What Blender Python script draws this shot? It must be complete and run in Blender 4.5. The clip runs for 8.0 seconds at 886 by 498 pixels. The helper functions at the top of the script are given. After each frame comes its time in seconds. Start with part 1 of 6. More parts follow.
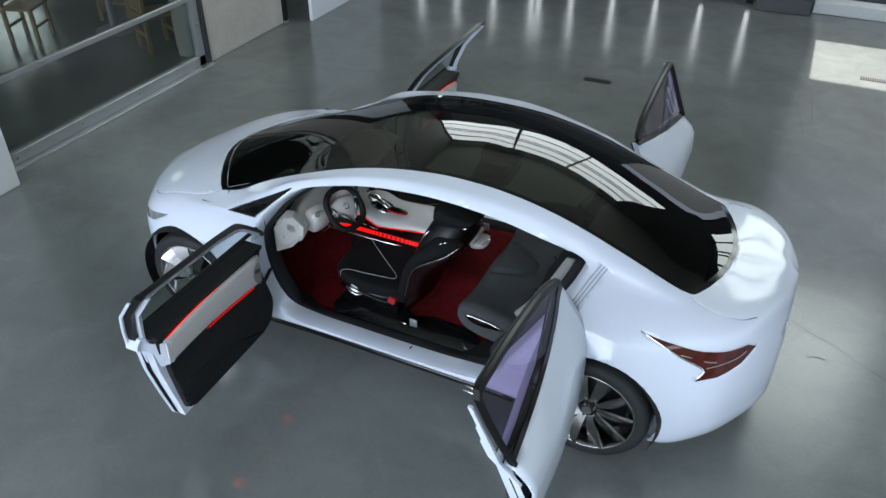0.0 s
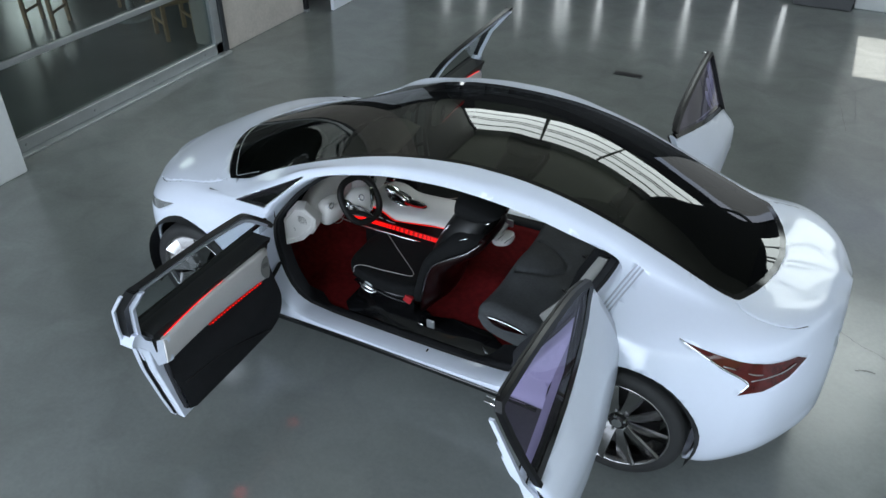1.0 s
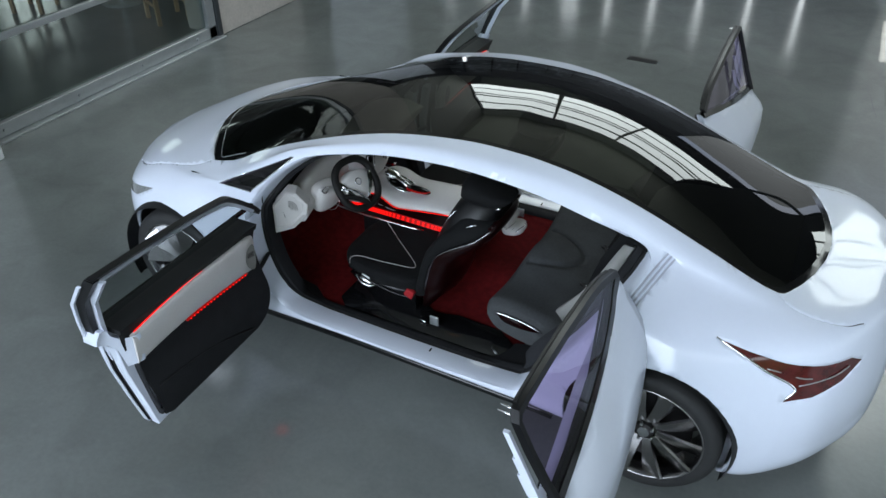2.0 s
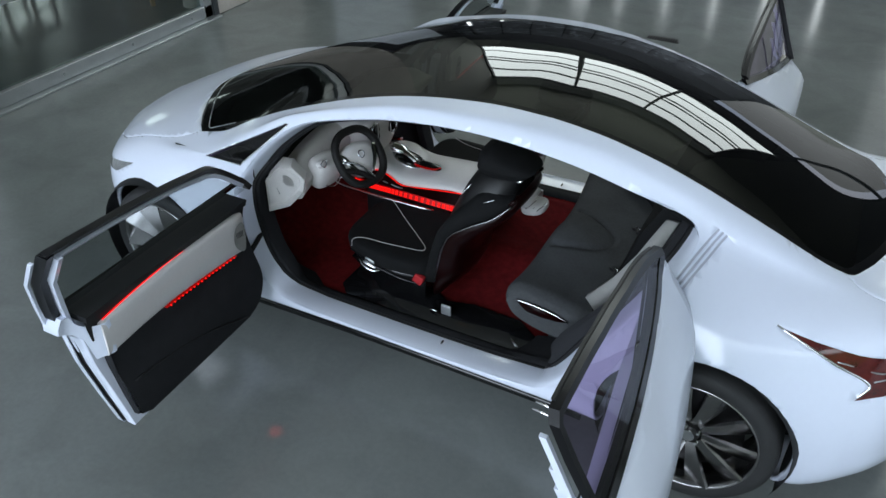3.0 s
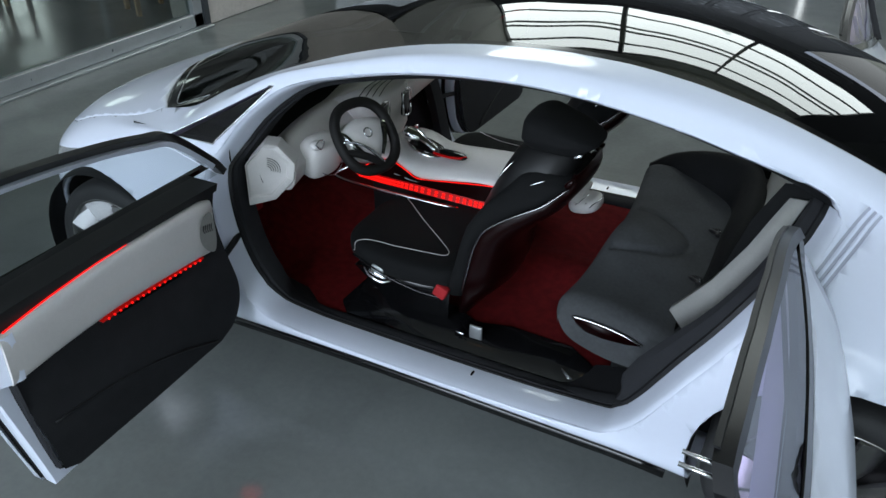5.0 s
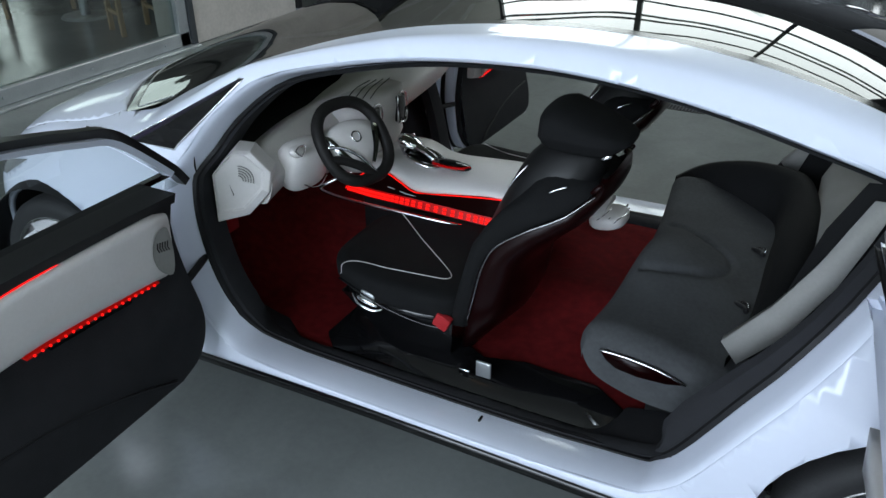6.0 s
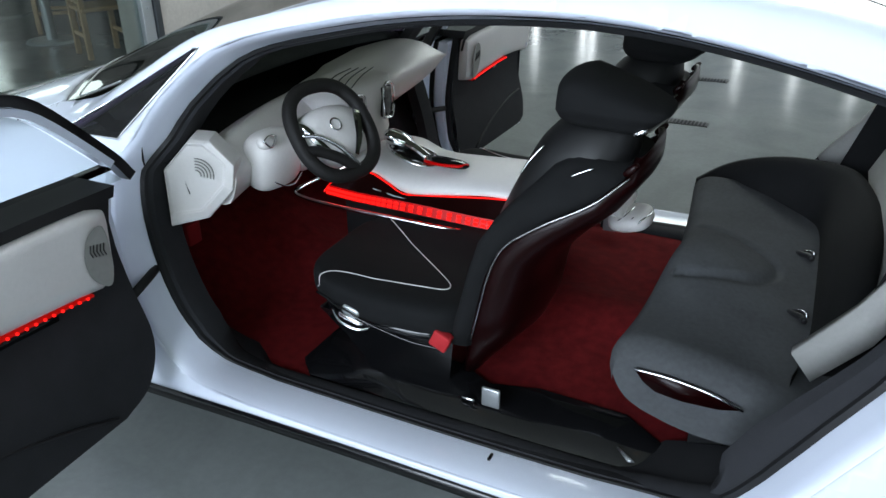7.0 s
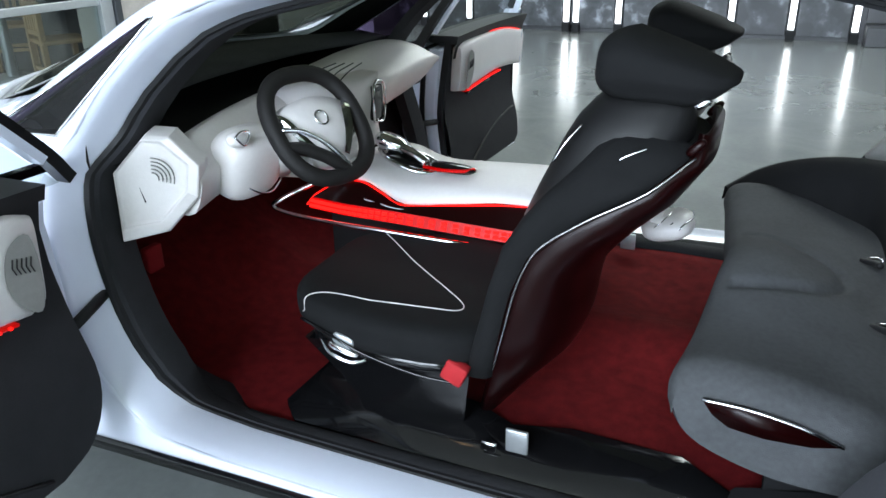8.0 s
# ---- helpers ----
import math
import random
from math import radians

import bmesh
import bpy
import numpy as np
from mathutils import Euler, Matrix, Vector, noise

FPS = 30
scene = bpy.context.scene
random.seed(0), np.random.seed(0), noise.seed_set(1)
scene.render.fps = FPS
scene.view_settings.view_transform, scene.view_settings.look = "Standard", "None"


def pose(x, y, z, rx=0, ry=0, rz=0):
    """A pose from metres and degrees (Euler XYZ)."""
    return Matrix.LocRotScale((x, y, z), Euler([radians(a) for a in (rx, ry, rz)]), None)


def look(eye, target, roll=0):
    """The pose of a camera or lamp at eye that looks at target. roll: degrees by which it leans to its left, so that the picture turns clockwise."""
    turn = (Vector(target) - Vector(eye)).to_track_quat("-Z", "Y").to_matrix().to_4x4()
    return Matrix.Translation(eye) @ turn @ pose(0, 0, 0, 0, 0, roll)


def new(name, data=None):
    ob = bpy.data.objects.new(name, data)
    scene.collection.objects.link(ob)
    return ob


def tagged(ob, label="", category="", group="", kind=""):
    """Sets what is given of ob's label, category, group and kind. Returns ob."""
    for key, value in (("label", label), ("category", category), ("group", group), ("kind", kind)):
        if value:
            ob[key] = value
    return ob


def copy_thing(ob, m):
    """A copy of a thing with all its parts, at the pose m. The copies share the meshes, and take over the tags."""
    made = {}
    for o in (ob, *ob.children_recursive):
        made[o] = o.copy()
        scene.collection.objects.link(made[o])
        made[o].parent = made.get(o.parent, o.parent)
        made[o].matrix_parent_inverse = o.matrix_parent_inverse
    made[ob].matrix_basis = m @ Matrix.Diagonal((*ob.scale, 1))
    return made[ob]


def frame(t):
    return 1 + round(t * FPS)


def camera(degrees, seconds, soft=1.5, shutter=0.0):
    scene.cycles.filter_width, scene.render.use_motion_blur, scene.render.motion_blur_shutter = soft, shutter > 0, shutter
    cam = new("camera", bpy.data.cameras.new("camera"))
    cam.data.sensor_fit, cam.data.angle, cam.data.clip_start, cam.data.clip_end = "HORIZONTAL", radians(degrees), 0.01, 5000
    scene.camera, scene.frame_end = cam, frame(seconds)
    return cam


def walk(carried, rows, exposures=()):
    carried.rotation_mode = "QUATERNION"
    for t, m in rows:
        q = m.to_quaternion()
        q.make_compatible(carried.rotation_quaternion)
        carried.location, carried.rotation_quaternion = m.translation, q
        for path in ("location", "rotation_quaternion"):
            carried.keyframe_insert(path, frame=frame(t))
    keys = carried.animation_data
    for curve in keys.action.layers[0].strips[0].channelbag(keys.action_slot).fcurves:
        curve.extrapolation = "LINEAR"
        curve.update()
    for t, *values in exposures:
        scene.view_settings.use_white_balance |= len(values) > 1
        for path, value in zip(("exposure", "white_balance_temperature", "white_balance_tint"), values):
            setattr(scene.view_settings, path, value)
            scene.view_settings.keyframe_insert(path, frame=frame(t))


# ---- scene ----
cam = camera(59.3, 8.0)
PATH = [
    (0, (1.923, -3.838, 3.465), (1.237, -2.36, 2.305), 0.1),
    (0.5, (1.868, -3.744, 3.375), (1.154, -2.278, 2.216), 0.3),
    (1, (1.814, -3.618, 3.265), (1.083, -2.163, 2.105), 0.2),
    (1.5, (1.746, -3.484, 3.128), (1.011, -2.03, 1.968), 0.2),
    (3, (1.491, -3.102, 2.65), (0.745, -1.653, 1.49), 0.0),
    (3.5, (1.4, -3.0, 2.489), (0.653, -1.548, 1.334), -0.0),
    (4, (1.313, -2.885, 2.333), (0.56, -1.419, 1.2), -0.2),
    (4.5, (1.224, -2.768, 2.182), (0.462, -1.282, 1.082), -0.1),
    (5, (1.141, -2.645, 2.046), (0.361, -1.135, 0.992), 0.0),
    (6.5, (0.899, -2.218, 1.669), (0.106, -0.641, 0.729), -0.4),
    (7, (0.813, -2.11, 1.533), (0.035, -0.497, 0.642), -0.4),
    (7.5, (0.717, -1.993, 1.416), (-0.046, -0.348, 0.573), -0.7),
    (8, (0.624, -1.89, 1.317), (-0.119, -0.207, 0.531), -0.9),
]
EXPOSURES = [(0.0, 1.0), (5.0, 1.0), (6.5, 1.25), (8.0, 2.22)]
walk(cam, [(t, look(eye, target, roll)) for t, eye, target, roll in PATH], EXPOSURES)

# ---- light and air ----
DAYLIGHT = (0.76, 0.87, 1.04)
EAST_W, SOUTH_W = 220, 1230
world = bpy.data.worlds.new("world")
scene.world = world
world.use_nodes = True
wn = world.node_tree.nodes
sky = wn.new("ShaderNodeTexSky")
sky.sky_type = "NISHITA"
sky.sun_disc = False
sky.sun_elevation = radians(38)
sky.sun_rotation = radians(35)
wn["Background"].inputs["Strength"].default_value = 0.1
world.node_tree.links.new(sky.outputs["Color"], wn["Background"].inputs["Color"])


def lamp_area(name, m, sx, sy, watts, colour):
    d = bpy.data.lights.new(name, "AREA")
    d.shape, d.size, d.size_y, d.energy, d.color = "RECTANGLE", sx, sy, watts, colour
    ob = new(name, d)
    ob.matrix_world = m
    return ob


# ---- materials ----
def tree(name):
    m = bpy.data.materials.new(name)
    m.use_nodes = True
    return m, m.node_tree, m.node_tree.nodes["Principled BSDF"]


def surface(name, colour, rough=0.5, metal=0.0, vary=0.12, scale=6.0, bump=0.0, bump_scale=200.0, coat=0.0, stain=0.0, rough_vary=0.0, sheen=0.0, spec=0.5):
    """Paint, cloth, stone: colour with grain at two scales and a fine relief."""
    m, t, b = tree(name)
    n, l = t.nodes, t.links
    co = n.new("ShaderNodeTexCoord")
    big = n.new("ShaderNodeTexNoise")
    big.inputs["Scale"].default_value, big.inputs["Detail"].default_value = scale, 6.0
    small = n.new("ShaderNodeTexNoise")
    small.inputs["Scale"].default_value, small.inputs["Detail"].default_value = scale * 14, 4.0
    for x in (big, small):
        l.new(co.outputs["Object"], x.inputs["Vector"])
    mix = n.new("ShaderNodeMix")
    mix.data_type = "FLOAT"
    mix.inputs["Factor"].default_value = 0.4
    l.new(big.outputs["Fac"], mix.inputs["A"])
    l.new(small.outputs["Fac"], mix.inputs["B"])
    ramp = n.new("ShaderNodeMapRange")
    ramp.inputs["From Min"].default_value, ramp.inputs["From Max"].default_value = 0.3, 0.7
    ramp.inputs["To Min"].default_value, ramp.inputs["To Max"].default_value = 1.0 - vary, 1.0 + vary
    l.new(mix.outputs["Result"], ramp.inputs["Value"])
    hsv = n.new("ShaderNodeHueSaturation")
    hsv.inputs["Color"].default_value = (*colour, 1)
    l.new(ramp.outputs["Result"], hsv.inputs["Value"])
    l.new(hsv.outputs["Color"], b.inputs["Base Color"])
    b.inputs["Roughness"].default_value, b.inputs["Metallic"].default_value = rough, metal
    b.inputs["Coat Weight"].default_value = coat
    b.inputs["Specular IOR Level"].default_value = spec
    b.inputs["Coat Roughness"].default_value = 0.04
    b.inputs["Sheen Weight"].default_value = sheen
    if rough_vary:
        rr = n.new("ShaderNodeMapRange")
        rr.inputs["From Min"].default_value, rr.inputs["From Max"].default_value = 0.3, 0.7
        rr.inputs["To Min"].default_value, rr.inputs["To Max"].default_value = rough - rough_vary, rough + rough_vary
        l.new(mix.outputs["Result"], rr.inputs["Value"])
        l.new(rr.outputs["Result"], b.inputs["Roughness"])
    if bump:
        fine = n.new("ShaderNodeTexNoise")
        fine.inputs["Scale"].default_value, fine.inputs["Detail"].default_value = bump_scale, 3.0
        l.new(co.outputs["Object"], fine.inputs["Vector"])
        bp = n.new("ShaderNodeBump")
        bp.inputs["Strength"].default_value, bp.inputs["Distance"].default_value = bump, 0.002
        l.new(fine.outputs["Fac"], bp.inputs["Height"])
        l.new(bp.outputs["Normal"], b.inputs["Normal"])
    return m


def thin_glass(name, tint, ior=1.5, gloss_rough=0.01):
    """A pane: a tinted clear body under a Fresnel gloss."""
    m = bpy.data.materials.new(name)
    m.use_nodes = True
    t = m.node_tree
    n, l = t.nodes, t.links
    n.remove(n["Principled BSDF"])
    base = ((ior - 1) / (ior + 1)) ** 2
    facing = n.new("ShaderNodeLayerWeight")
    facing.inputs["Blend"].default_value = 0.5
    steep = n.new("ShaderNodeMath")
    steep.operation = "POWER"
    steep.inputs[1].default_value = 5.0
    l.new(facing.outputs["Facing"], steep.inputs[0])
    fr = n.new("ShaderNodeMath")
    fr.operation = "MULTIPLY_ADD"
    fr.inputs[1].default_value = 1.0 - base
    fr.inputs[2].default_value = base
    l.new(steep.outputs["Value"], fr.inputs[0])
    clear = n.new("ShaderNodeBsdfTransparent")
    clear.inputs["Color"].default_value = (*tint, 1)
    gl = n.new("ShaderNodeBsdfGlossy")
    gl.inputs["Roughness"].default_value = gloss_rough
    mx = n.new("ShaderNodeMixShader")
    l.new(fr.outputs["Value"], mx.inputs["Fac"])
    l.new(clear.outputs["BSDF"], mx.inputs[1])
    l.new(gl.outputs["BSDF"], mx.inputs[2])
    l.new(mx.outputs["Shader"], n["Material Output"].inputs["Surface"])
    return m


def glow(name, colour, strength):
    m, t, b = tree(name)
    b.inputs["Base Color"].default_value = (colour[0] * 0.3, colour[1] * 0.3, colour[2] * 0.3, 1)
    b.inputs["Specular IOR Level"].default_value = 0.1
    b.inputs["Emission Color"].default_value = (*colour, 1)
    b.inputs["Emission Strength"].default_value = strength
    b.inputs["Roughness"].default_value = 0.3
    return m


PEARL = surface("pearl_white_paint", (0.68, 0.72, 0.83), 0.24, 0.0, 0.015, 3.0, coat=0.55, spec=0.35)
# body paint greyed to draw the shade inside the pressed ribs
GROOVE_SHADE = surface("shaded_groove", (0.36, 0.38, 0.45), 0.4, 0, 0.05, 6)
BLACK_GLOSS = surface("gloss_black", (0.004, 0.004, 0.0045), 0.09, 0, 0.1, 5, spec=0.4)
FRAME_BLACK = surface("window_frame_black", (0.007, 0.007, 0.008), 0.32, 0, 0.1, 8, spec=0.2)
RUBBER = surface("black_rubber", (0.012, 0.012, 0.013), 0.55, 0, 0.2, 20, 0.2, 300, spec=0.25)
WHEEL_LEATHER = surface("black_wheel_leather", (0.007, 0.0062, 0.006), 0.65, 0, 0.15, 14, 0.25, 600, spec=0.3)
TYRE = surface("tyre_rubber", (0.02, 0.02, 0.021), 0.7, 0, 0.25, 14, 0.4, 160)
CHROME = surface("chrome", (0.78, 0.78, 0.8), 0.08, 1.0, 0.05, 8)
RIM = surface("brushed_rim_alloy", (0.36, 0.35, 0.352), 0.24, 1.0, 0.12, 9, 0.05, 400)
RIM_DARK = surface("dark_rim_metal", (0.05, 0.048, 0.05), 0.35, 0.8, 0.15, 9)
ROOF_GLASS = thin_glass("dark_roof_glass", (0.085, 0.092, 0.072), 1.75)
SIDE_GLASS = thin_glass("side_window_glass", (0.62, 0.66, 0.66), 1.5)
TINT_GLASS = thin_glass("tinted_quarter_glass", (0.17, 0.125, 0.21), 1.5)
CHARCOAL = surface("charcoal_cloth", (0.0078, 0.0080, 0.0085), 0.85, 0, 0.16, 18, 0.5, 700, spec=0.12)
DOOR_CLOTH = surface("charcoal_door_cloth", (0.021, 0.0215, 0.024), 0.8, 0, 0.16, 18, 0.5, 700, spec=0.15)
ALCANTARA = surface("grey_suede", (0.056, 0.059, 0.062), 0.9, 0, 0.22, 6, 0.5, 500, spec=0.12)
CREAM = surface("cream_leather", (0.60, 0.575, 0.565), 0.42, 0, 0.05, 7, 0.25, 380)
CARPET = surface("red_carpet", (0.095, 0.007, 0.008), 0.95, 0, 0.35, 30, 0.9, 420, spec=0.06)
RED_TRIM = surface("red_cloth_tag", (0.32, 0.016, 0.02), 0.7, 0, 0.12, 30, 0.4, 500, spec=0.2)
LED_RED = glow("red_led", (1.0, 0.008, 0.006), 0.75)
LED_RED_DIM = glow("red_led_glimmer", (0.8, 0.008, 0.006), 0.10)
LED_RED_SOFT = glow("red_led_channel", (0.9, 0.003, 0.003), 0.045)
LENS = surface("silver_lens", (0.30, 0.31, 0.32), 0.12, 0.6, 0.5, 18, coat=1.0)
TAIL_RED = surface("tail_lens_red", (0.075, 0.009, 0.008), 0.10, 0, 0.5, 22, coat=0.5)
CONCRETE_WALL = surface("cast_concrete", (0.46, 0.42, 0.385), 0.85, 0, 0.16, 2.4, 0.5, 60)
STEEL = surface("galvanised_steel", (0.42, 0.44, 0.45), 0.42, 0.75, 0.12, 6, 0.05, 120, rough_vary=0.08)
DARK_PANEL = surface("dark_wall_panel", (0.05, 0.05, 0.055), 0.35, 0, 0.2, 3)
WHITE_WALL = surface("white_plaster", (0.62, 0.63, 0.64), 0.8, 0, 0.05, 2.0, 0.1, 90)
GREY_WALL = surface("grey_plaster", (0.27, 0.27, 0.25), 0.85, 0, 0.08, 2.0, 0.1, 90)
CEILING_M = surface("ceiling_paint", (0.31, 0.31, 0.275), 0.85, 0, 0.06, 1.5)
TINT_GLASS_DOOR = thin_glass("violet_tinted_glass", (0.40, 0.33, 0.48), 1.5)
MAROON_GLOSS = surface("maroon_gloss", (0.0065, 0.0006, 0.0007), 0.30, 0, 0.1, 5, spec=0.16)
NECK_SATIN = surface("satin_black_leather", (0.008, 0.008, 0.0085), 0.46, 0, 0.15, 12, 0.15, 500, spec=0.3)
ALCANTARA_PALE = surface("pale_grey_suede", (0.25, 0.246, 0.236), 0.9, 0, 0.08, 9, 0.4, 500, spec=0.2)
WOOD = surface("pale_wood", (0.42, 0.27, 0.14), 0.5, 0, 0.2, 8)
GLASS_DOOR = thin_glass("glass_door", (0.55, 0.60, 0.58), 1.75)


WINDOW_FRAME = surface("dark_window_steel", (0.05, 0.055, 0.06), 0.5, 0.4, 0.1, 6)
BOARD_WHITE = surface("white_board_gloss", (0.74, 0.77, 0.84), 0.2, 0, 0.03, 3, coat=0.3)
STRIP_LIGHT = glow("strip_light", (0.90, 0.97, 1.0), 1.5)
WARM_LIGHT = glow("warm_light", (1.0, 0.62, 0.30), 6.0)


def outside(name, low, high, strength, tree_height, scale):
    """A far bright view: pale sky over dark irregular foliage."""
    m, t, b = tree(name)
    n, l = t.nodes, t.links
    co = n.new("ShaderNodeTexCoord")
    noi = n.new("ShaderNodeTexNoise")
    noi.inputs["Scale"].default_value, noi.inputs["Detail"].default_value = scale, 9.0
    l.new(co.outputs["Object"], noi.inputs["Vector"])
    sep = n.new("ShaderNodeSeparateXYZ")
    l.new(co.outputs["Object"], sep.inputs["Vector"])
    sub = n.new("ShaderNodeMath")
    sub.operation = "MULTIPLY_ADD"
    l.new(noi.outputs["Fac"], sub.inputs[0])
    sub.inputs[1].default_value = 3.0
    l.new(sep.outputs["Z"], sub.inputs[2])
    rng = n.new("ShaderNodeMapRange")
    rng.inputs["From Min"].default_value, rng.inputs["From Max"].default_value = tree_height, tree_height + 0.35
    l.new(sub.outputs["Value"], rng.inputs["Value"])
    mix = n.new("ShaderNodeMix")
    mix.data_type = "RGBA"
    l.new(rng.outputs["Result"], mix.inputs["Factor"])
    mix.inputs["A"].default_value, mix.inputs["B"].default_value = (*low, 1), (*high, 1)
    l.new(mix.outputs["Result"], b.inputs["Emission Color"])
    b.inputs["Base Color"].default_value = (0, 0, 0, 1)
    b.inputs["Emission Strength"].default_value = strength
    return m


OUTSIDE = outside("outside_sky", (0.05, 0.09, 0.04), (0.80, 0.93, 1.0), 1.8, 7.3, 0.8)
# weak glow for the sheet behind the added east windows
FILL_EAST = outside("east_fill_glow", (0.05, 0.09, 0.04), (0.80, 0.93, 1.0), 0.45, 7.3, 0.8)
OUTSIDE_NORTH = outside("outside_trees", (0.055, 0.08, 0.045), (0.88, 0.98, 0.98), 3.6, 6.1, 0.8)
GLARE = glow("next_room_window", (0.92, 0.97, 1.0), 3.0)
OUTSIDE_YARD = outside("outside_yard", (0.55, 0.62, 0.58), (0.9, 0.97, 1.0), 0.3, 2.4, 1.1)


def printed():
    """Dark prints with blurred coloured patches."""
    m, t, b = tree("printed_panel")
    n, l = t.nodes, t.links
    co = n.new("ShaderNodeTexCoord")
    info = n.new("ShaderNodeObjectInfo")
    add = n.new("ShaderNodeVectorMath")
    add.operation = "ADD"
    l.new(co.outputs["Object"], add.inputs[0])
    sc = n.new("ShaderNodeVectorMath")
    sc.operation = "SCALE"
    sc.inputs[0].default_value = (31, 17, 9)
    l.new(info.outputs["Random"], sc.inputs["Scale"])
    l.new(sc.outputs["Vector"], add.inputs[1])
    noi = n.new("ShaderNodeTexNoise")
    noi.inputs["Scale"].default_value, noi.inputs["Detail"].default_value = 5.5, 8.0
    l.new(add.outputs["Vector"], noi.inputs["Vector"])
    ramp = n.new("ShaderNodeValToRGB")
    e = ramp.color_ramp.elements
    e[0].position, e[0].color = 0.42, (0.03, 0.032, 0.036, 1)
    e[1].position, e[1].color = 0.72, (0.34, 0.36, 0.40, 1)
    mid = e.new(0.56)
    mid.color = (0.06, 0.064, 0.07, 1)
    l.new(noi.outputs["Fac"], ramp.inputs["Fac"])
    l.new(ramp.outputs["Color"], b.inputs["Base Color"])
    b.inputs["Roughness"].default_value = 0.3
    return m


PRINTED = printed()


def polished_floor():
    """Power-floated concrete: soft clouds, fine grain, scuffed gloss."""
    m, t, b = tree("polished_concrete")
    n, l = t.nodes, t.links
    co = n.new("ShaderNodeTexCoord")

    def noise(scale, detail, rough, warp=0.0):
        x = n.new("ShaderNodeTexNoise")
        x.inputs["Scale"].default_value, x.inputs["Detail"].default_value = scale, detail
        x.inputs["Roughness"].default_value, x.inputs["Distortion"].default_value = rough, warp
        l.new(co.outputs["Object"], x.inputs["Vector"])
        return x.outputs["Fac"]

    def span(value, lo, hi, a=0.25, c=0.75):
        x = n.new("ShaderNodeMapRange")
        x.inputs["From Min"].default_value, x.inputs["From Max"].default_value = a, c
        x.inputs["To Min"].default_value, x.inputs["To Max"].default_value = lo, hi
        l.new(value, x.inputs["Value"])
        return x.outputs["Result"]

    def times(p, q):
        x = n.new("ShaderNodeMath")
        x.operation = "MULTIPLY"
        l.new(p, x.inputs[0])
        l.new(q, x.inputs[1])
        return x.outputs["Value"]

    cloud, trowel, grain = noise(0.55, 3.0, 0.45, 0.3), noise(2.6, 5.0, 0.6, 0.8), noise(38.0, 4.0, 0.6)
    value = times(times(span(cloud, 0.80, 1.22), span(trowel, 0.86, 1.14)), span(grain, 0.94, 1.06))
    hsv = n.new("ShaderNodeHueSaturation")
    hsv.inputs["Color"].default_value = (0.166, 0.178, 0.172, 1)
    l.new(value, hsv.inputs["Value"])
    l.new(hsv.outputs["Color"], b.inputs["Base Color"])
    l.new(times(span(cloud, 0.17, 0.23), span(trowel, 0.85, 1.25)), b.inputs["Roughness"])
    b.inputs["Specular IOR Level"].default_value = 0.75
    bp = n.new("ShaderNodeBump")
    bp.inputs["Strength"].default_value, bp.inputs["Distance"].default_value = 0.06, 0.006
    l.new(trowel, bp.inputs["Height"])
    l.new(bp.outputs["Normal"], b.inputs["Normal"])
    return m


FLOOR_M = polished_floor()


# ---- mesh helpers ----
def put(name, bm, material, parent=None, label="", smooth=True):
    me = bpy.data.meshes.new(name)
    bm.normal_update()
    bm.to_mesh(me)
    bm.free()
    me.materials.append(material)
    if smooth:
        for p in me.polygons:
            p.use_smooth = True
    ob = new(name, me)
    if parent is not None:
        ob.parent = parent
    if label:
        tagged(ob, label)
    return ob


def part(name, bm, material, parent, label="", smooth=True):
    return put(name, bm, material, parent, label, smooth)


def thing(name, label, category, m=None, group="", kind=""):
    ob = new(name)
    if m is not None:
        ob.matrix_world = m
    return tagged(ob, label, category, group, kind)


def sharp(ob, degrees=35):
    """Smooth faces, hard edges past the angle."""
    ob.data.set_sharp_from_angle(angle=radians(degrees))
    return ob


def solid(ob, thickness, offset=-1.0):
    md = ob.modifiers.new("thickness", "SOLIDIFY")
    md.thickness, md.offset = thickness, offset
    md.use_even_offset = False
    return ob


def rounded(ob, width, segments=2):
    md = ob.modifiers.new("edge", "BEVEL")
    md.width, md.segments, md.limit_method, md.angle_limit = width, segments, "ANGLE", radians(40)
    return ob


def box(bm, x0, y0, z0, x1, y1, z1, bevel=0.0, segs=1):
    r = bmesh.ops.create_cube(bm, size=1.0, matrix=Matrix.Translation(((x0 + x1) / 2, (y0 + y1) / 2, (z0 + z1) / 2)) @ Matrix.Diagonal((x1 - x0, y1 - y0, z1 - z0, 1)))
    if bevel:
        es = {e for v in r["verts"] for e in v.link_edges}
        bmesh.ops.bevel(bm, geom=list(es), offset=bevel, segments=segs, affect="EDGES", profile=0.6)
    return bm


def cyl(bm, m, r1, r2, depth, segs=24, caps=True):
    bmesh.ops.create_cone(bm, cap_ends=caps, segments=segs, radius1=r1, radius2=r2, depth=depth, matrix=m)
    return bm


def loft(bm, rings, closed=True, cap=True):
    """Faces between successive rings of points."""
    vs = [[bm.verts.new(p) for p in r] for r in rings]
    n = len(vs[0])
    for a, b in zip(vs[:-1], vs[1:]):
        for i in range(n if closed else n - 1):
            j = (i + 1) % n
            bm.faces.new((a[i], a[j], b[j], b[i]))
    if cap and closed:
        bm.faces.new(list(reversed(vs[0])))
        bm.faces.new(vs[-1])
    return vs


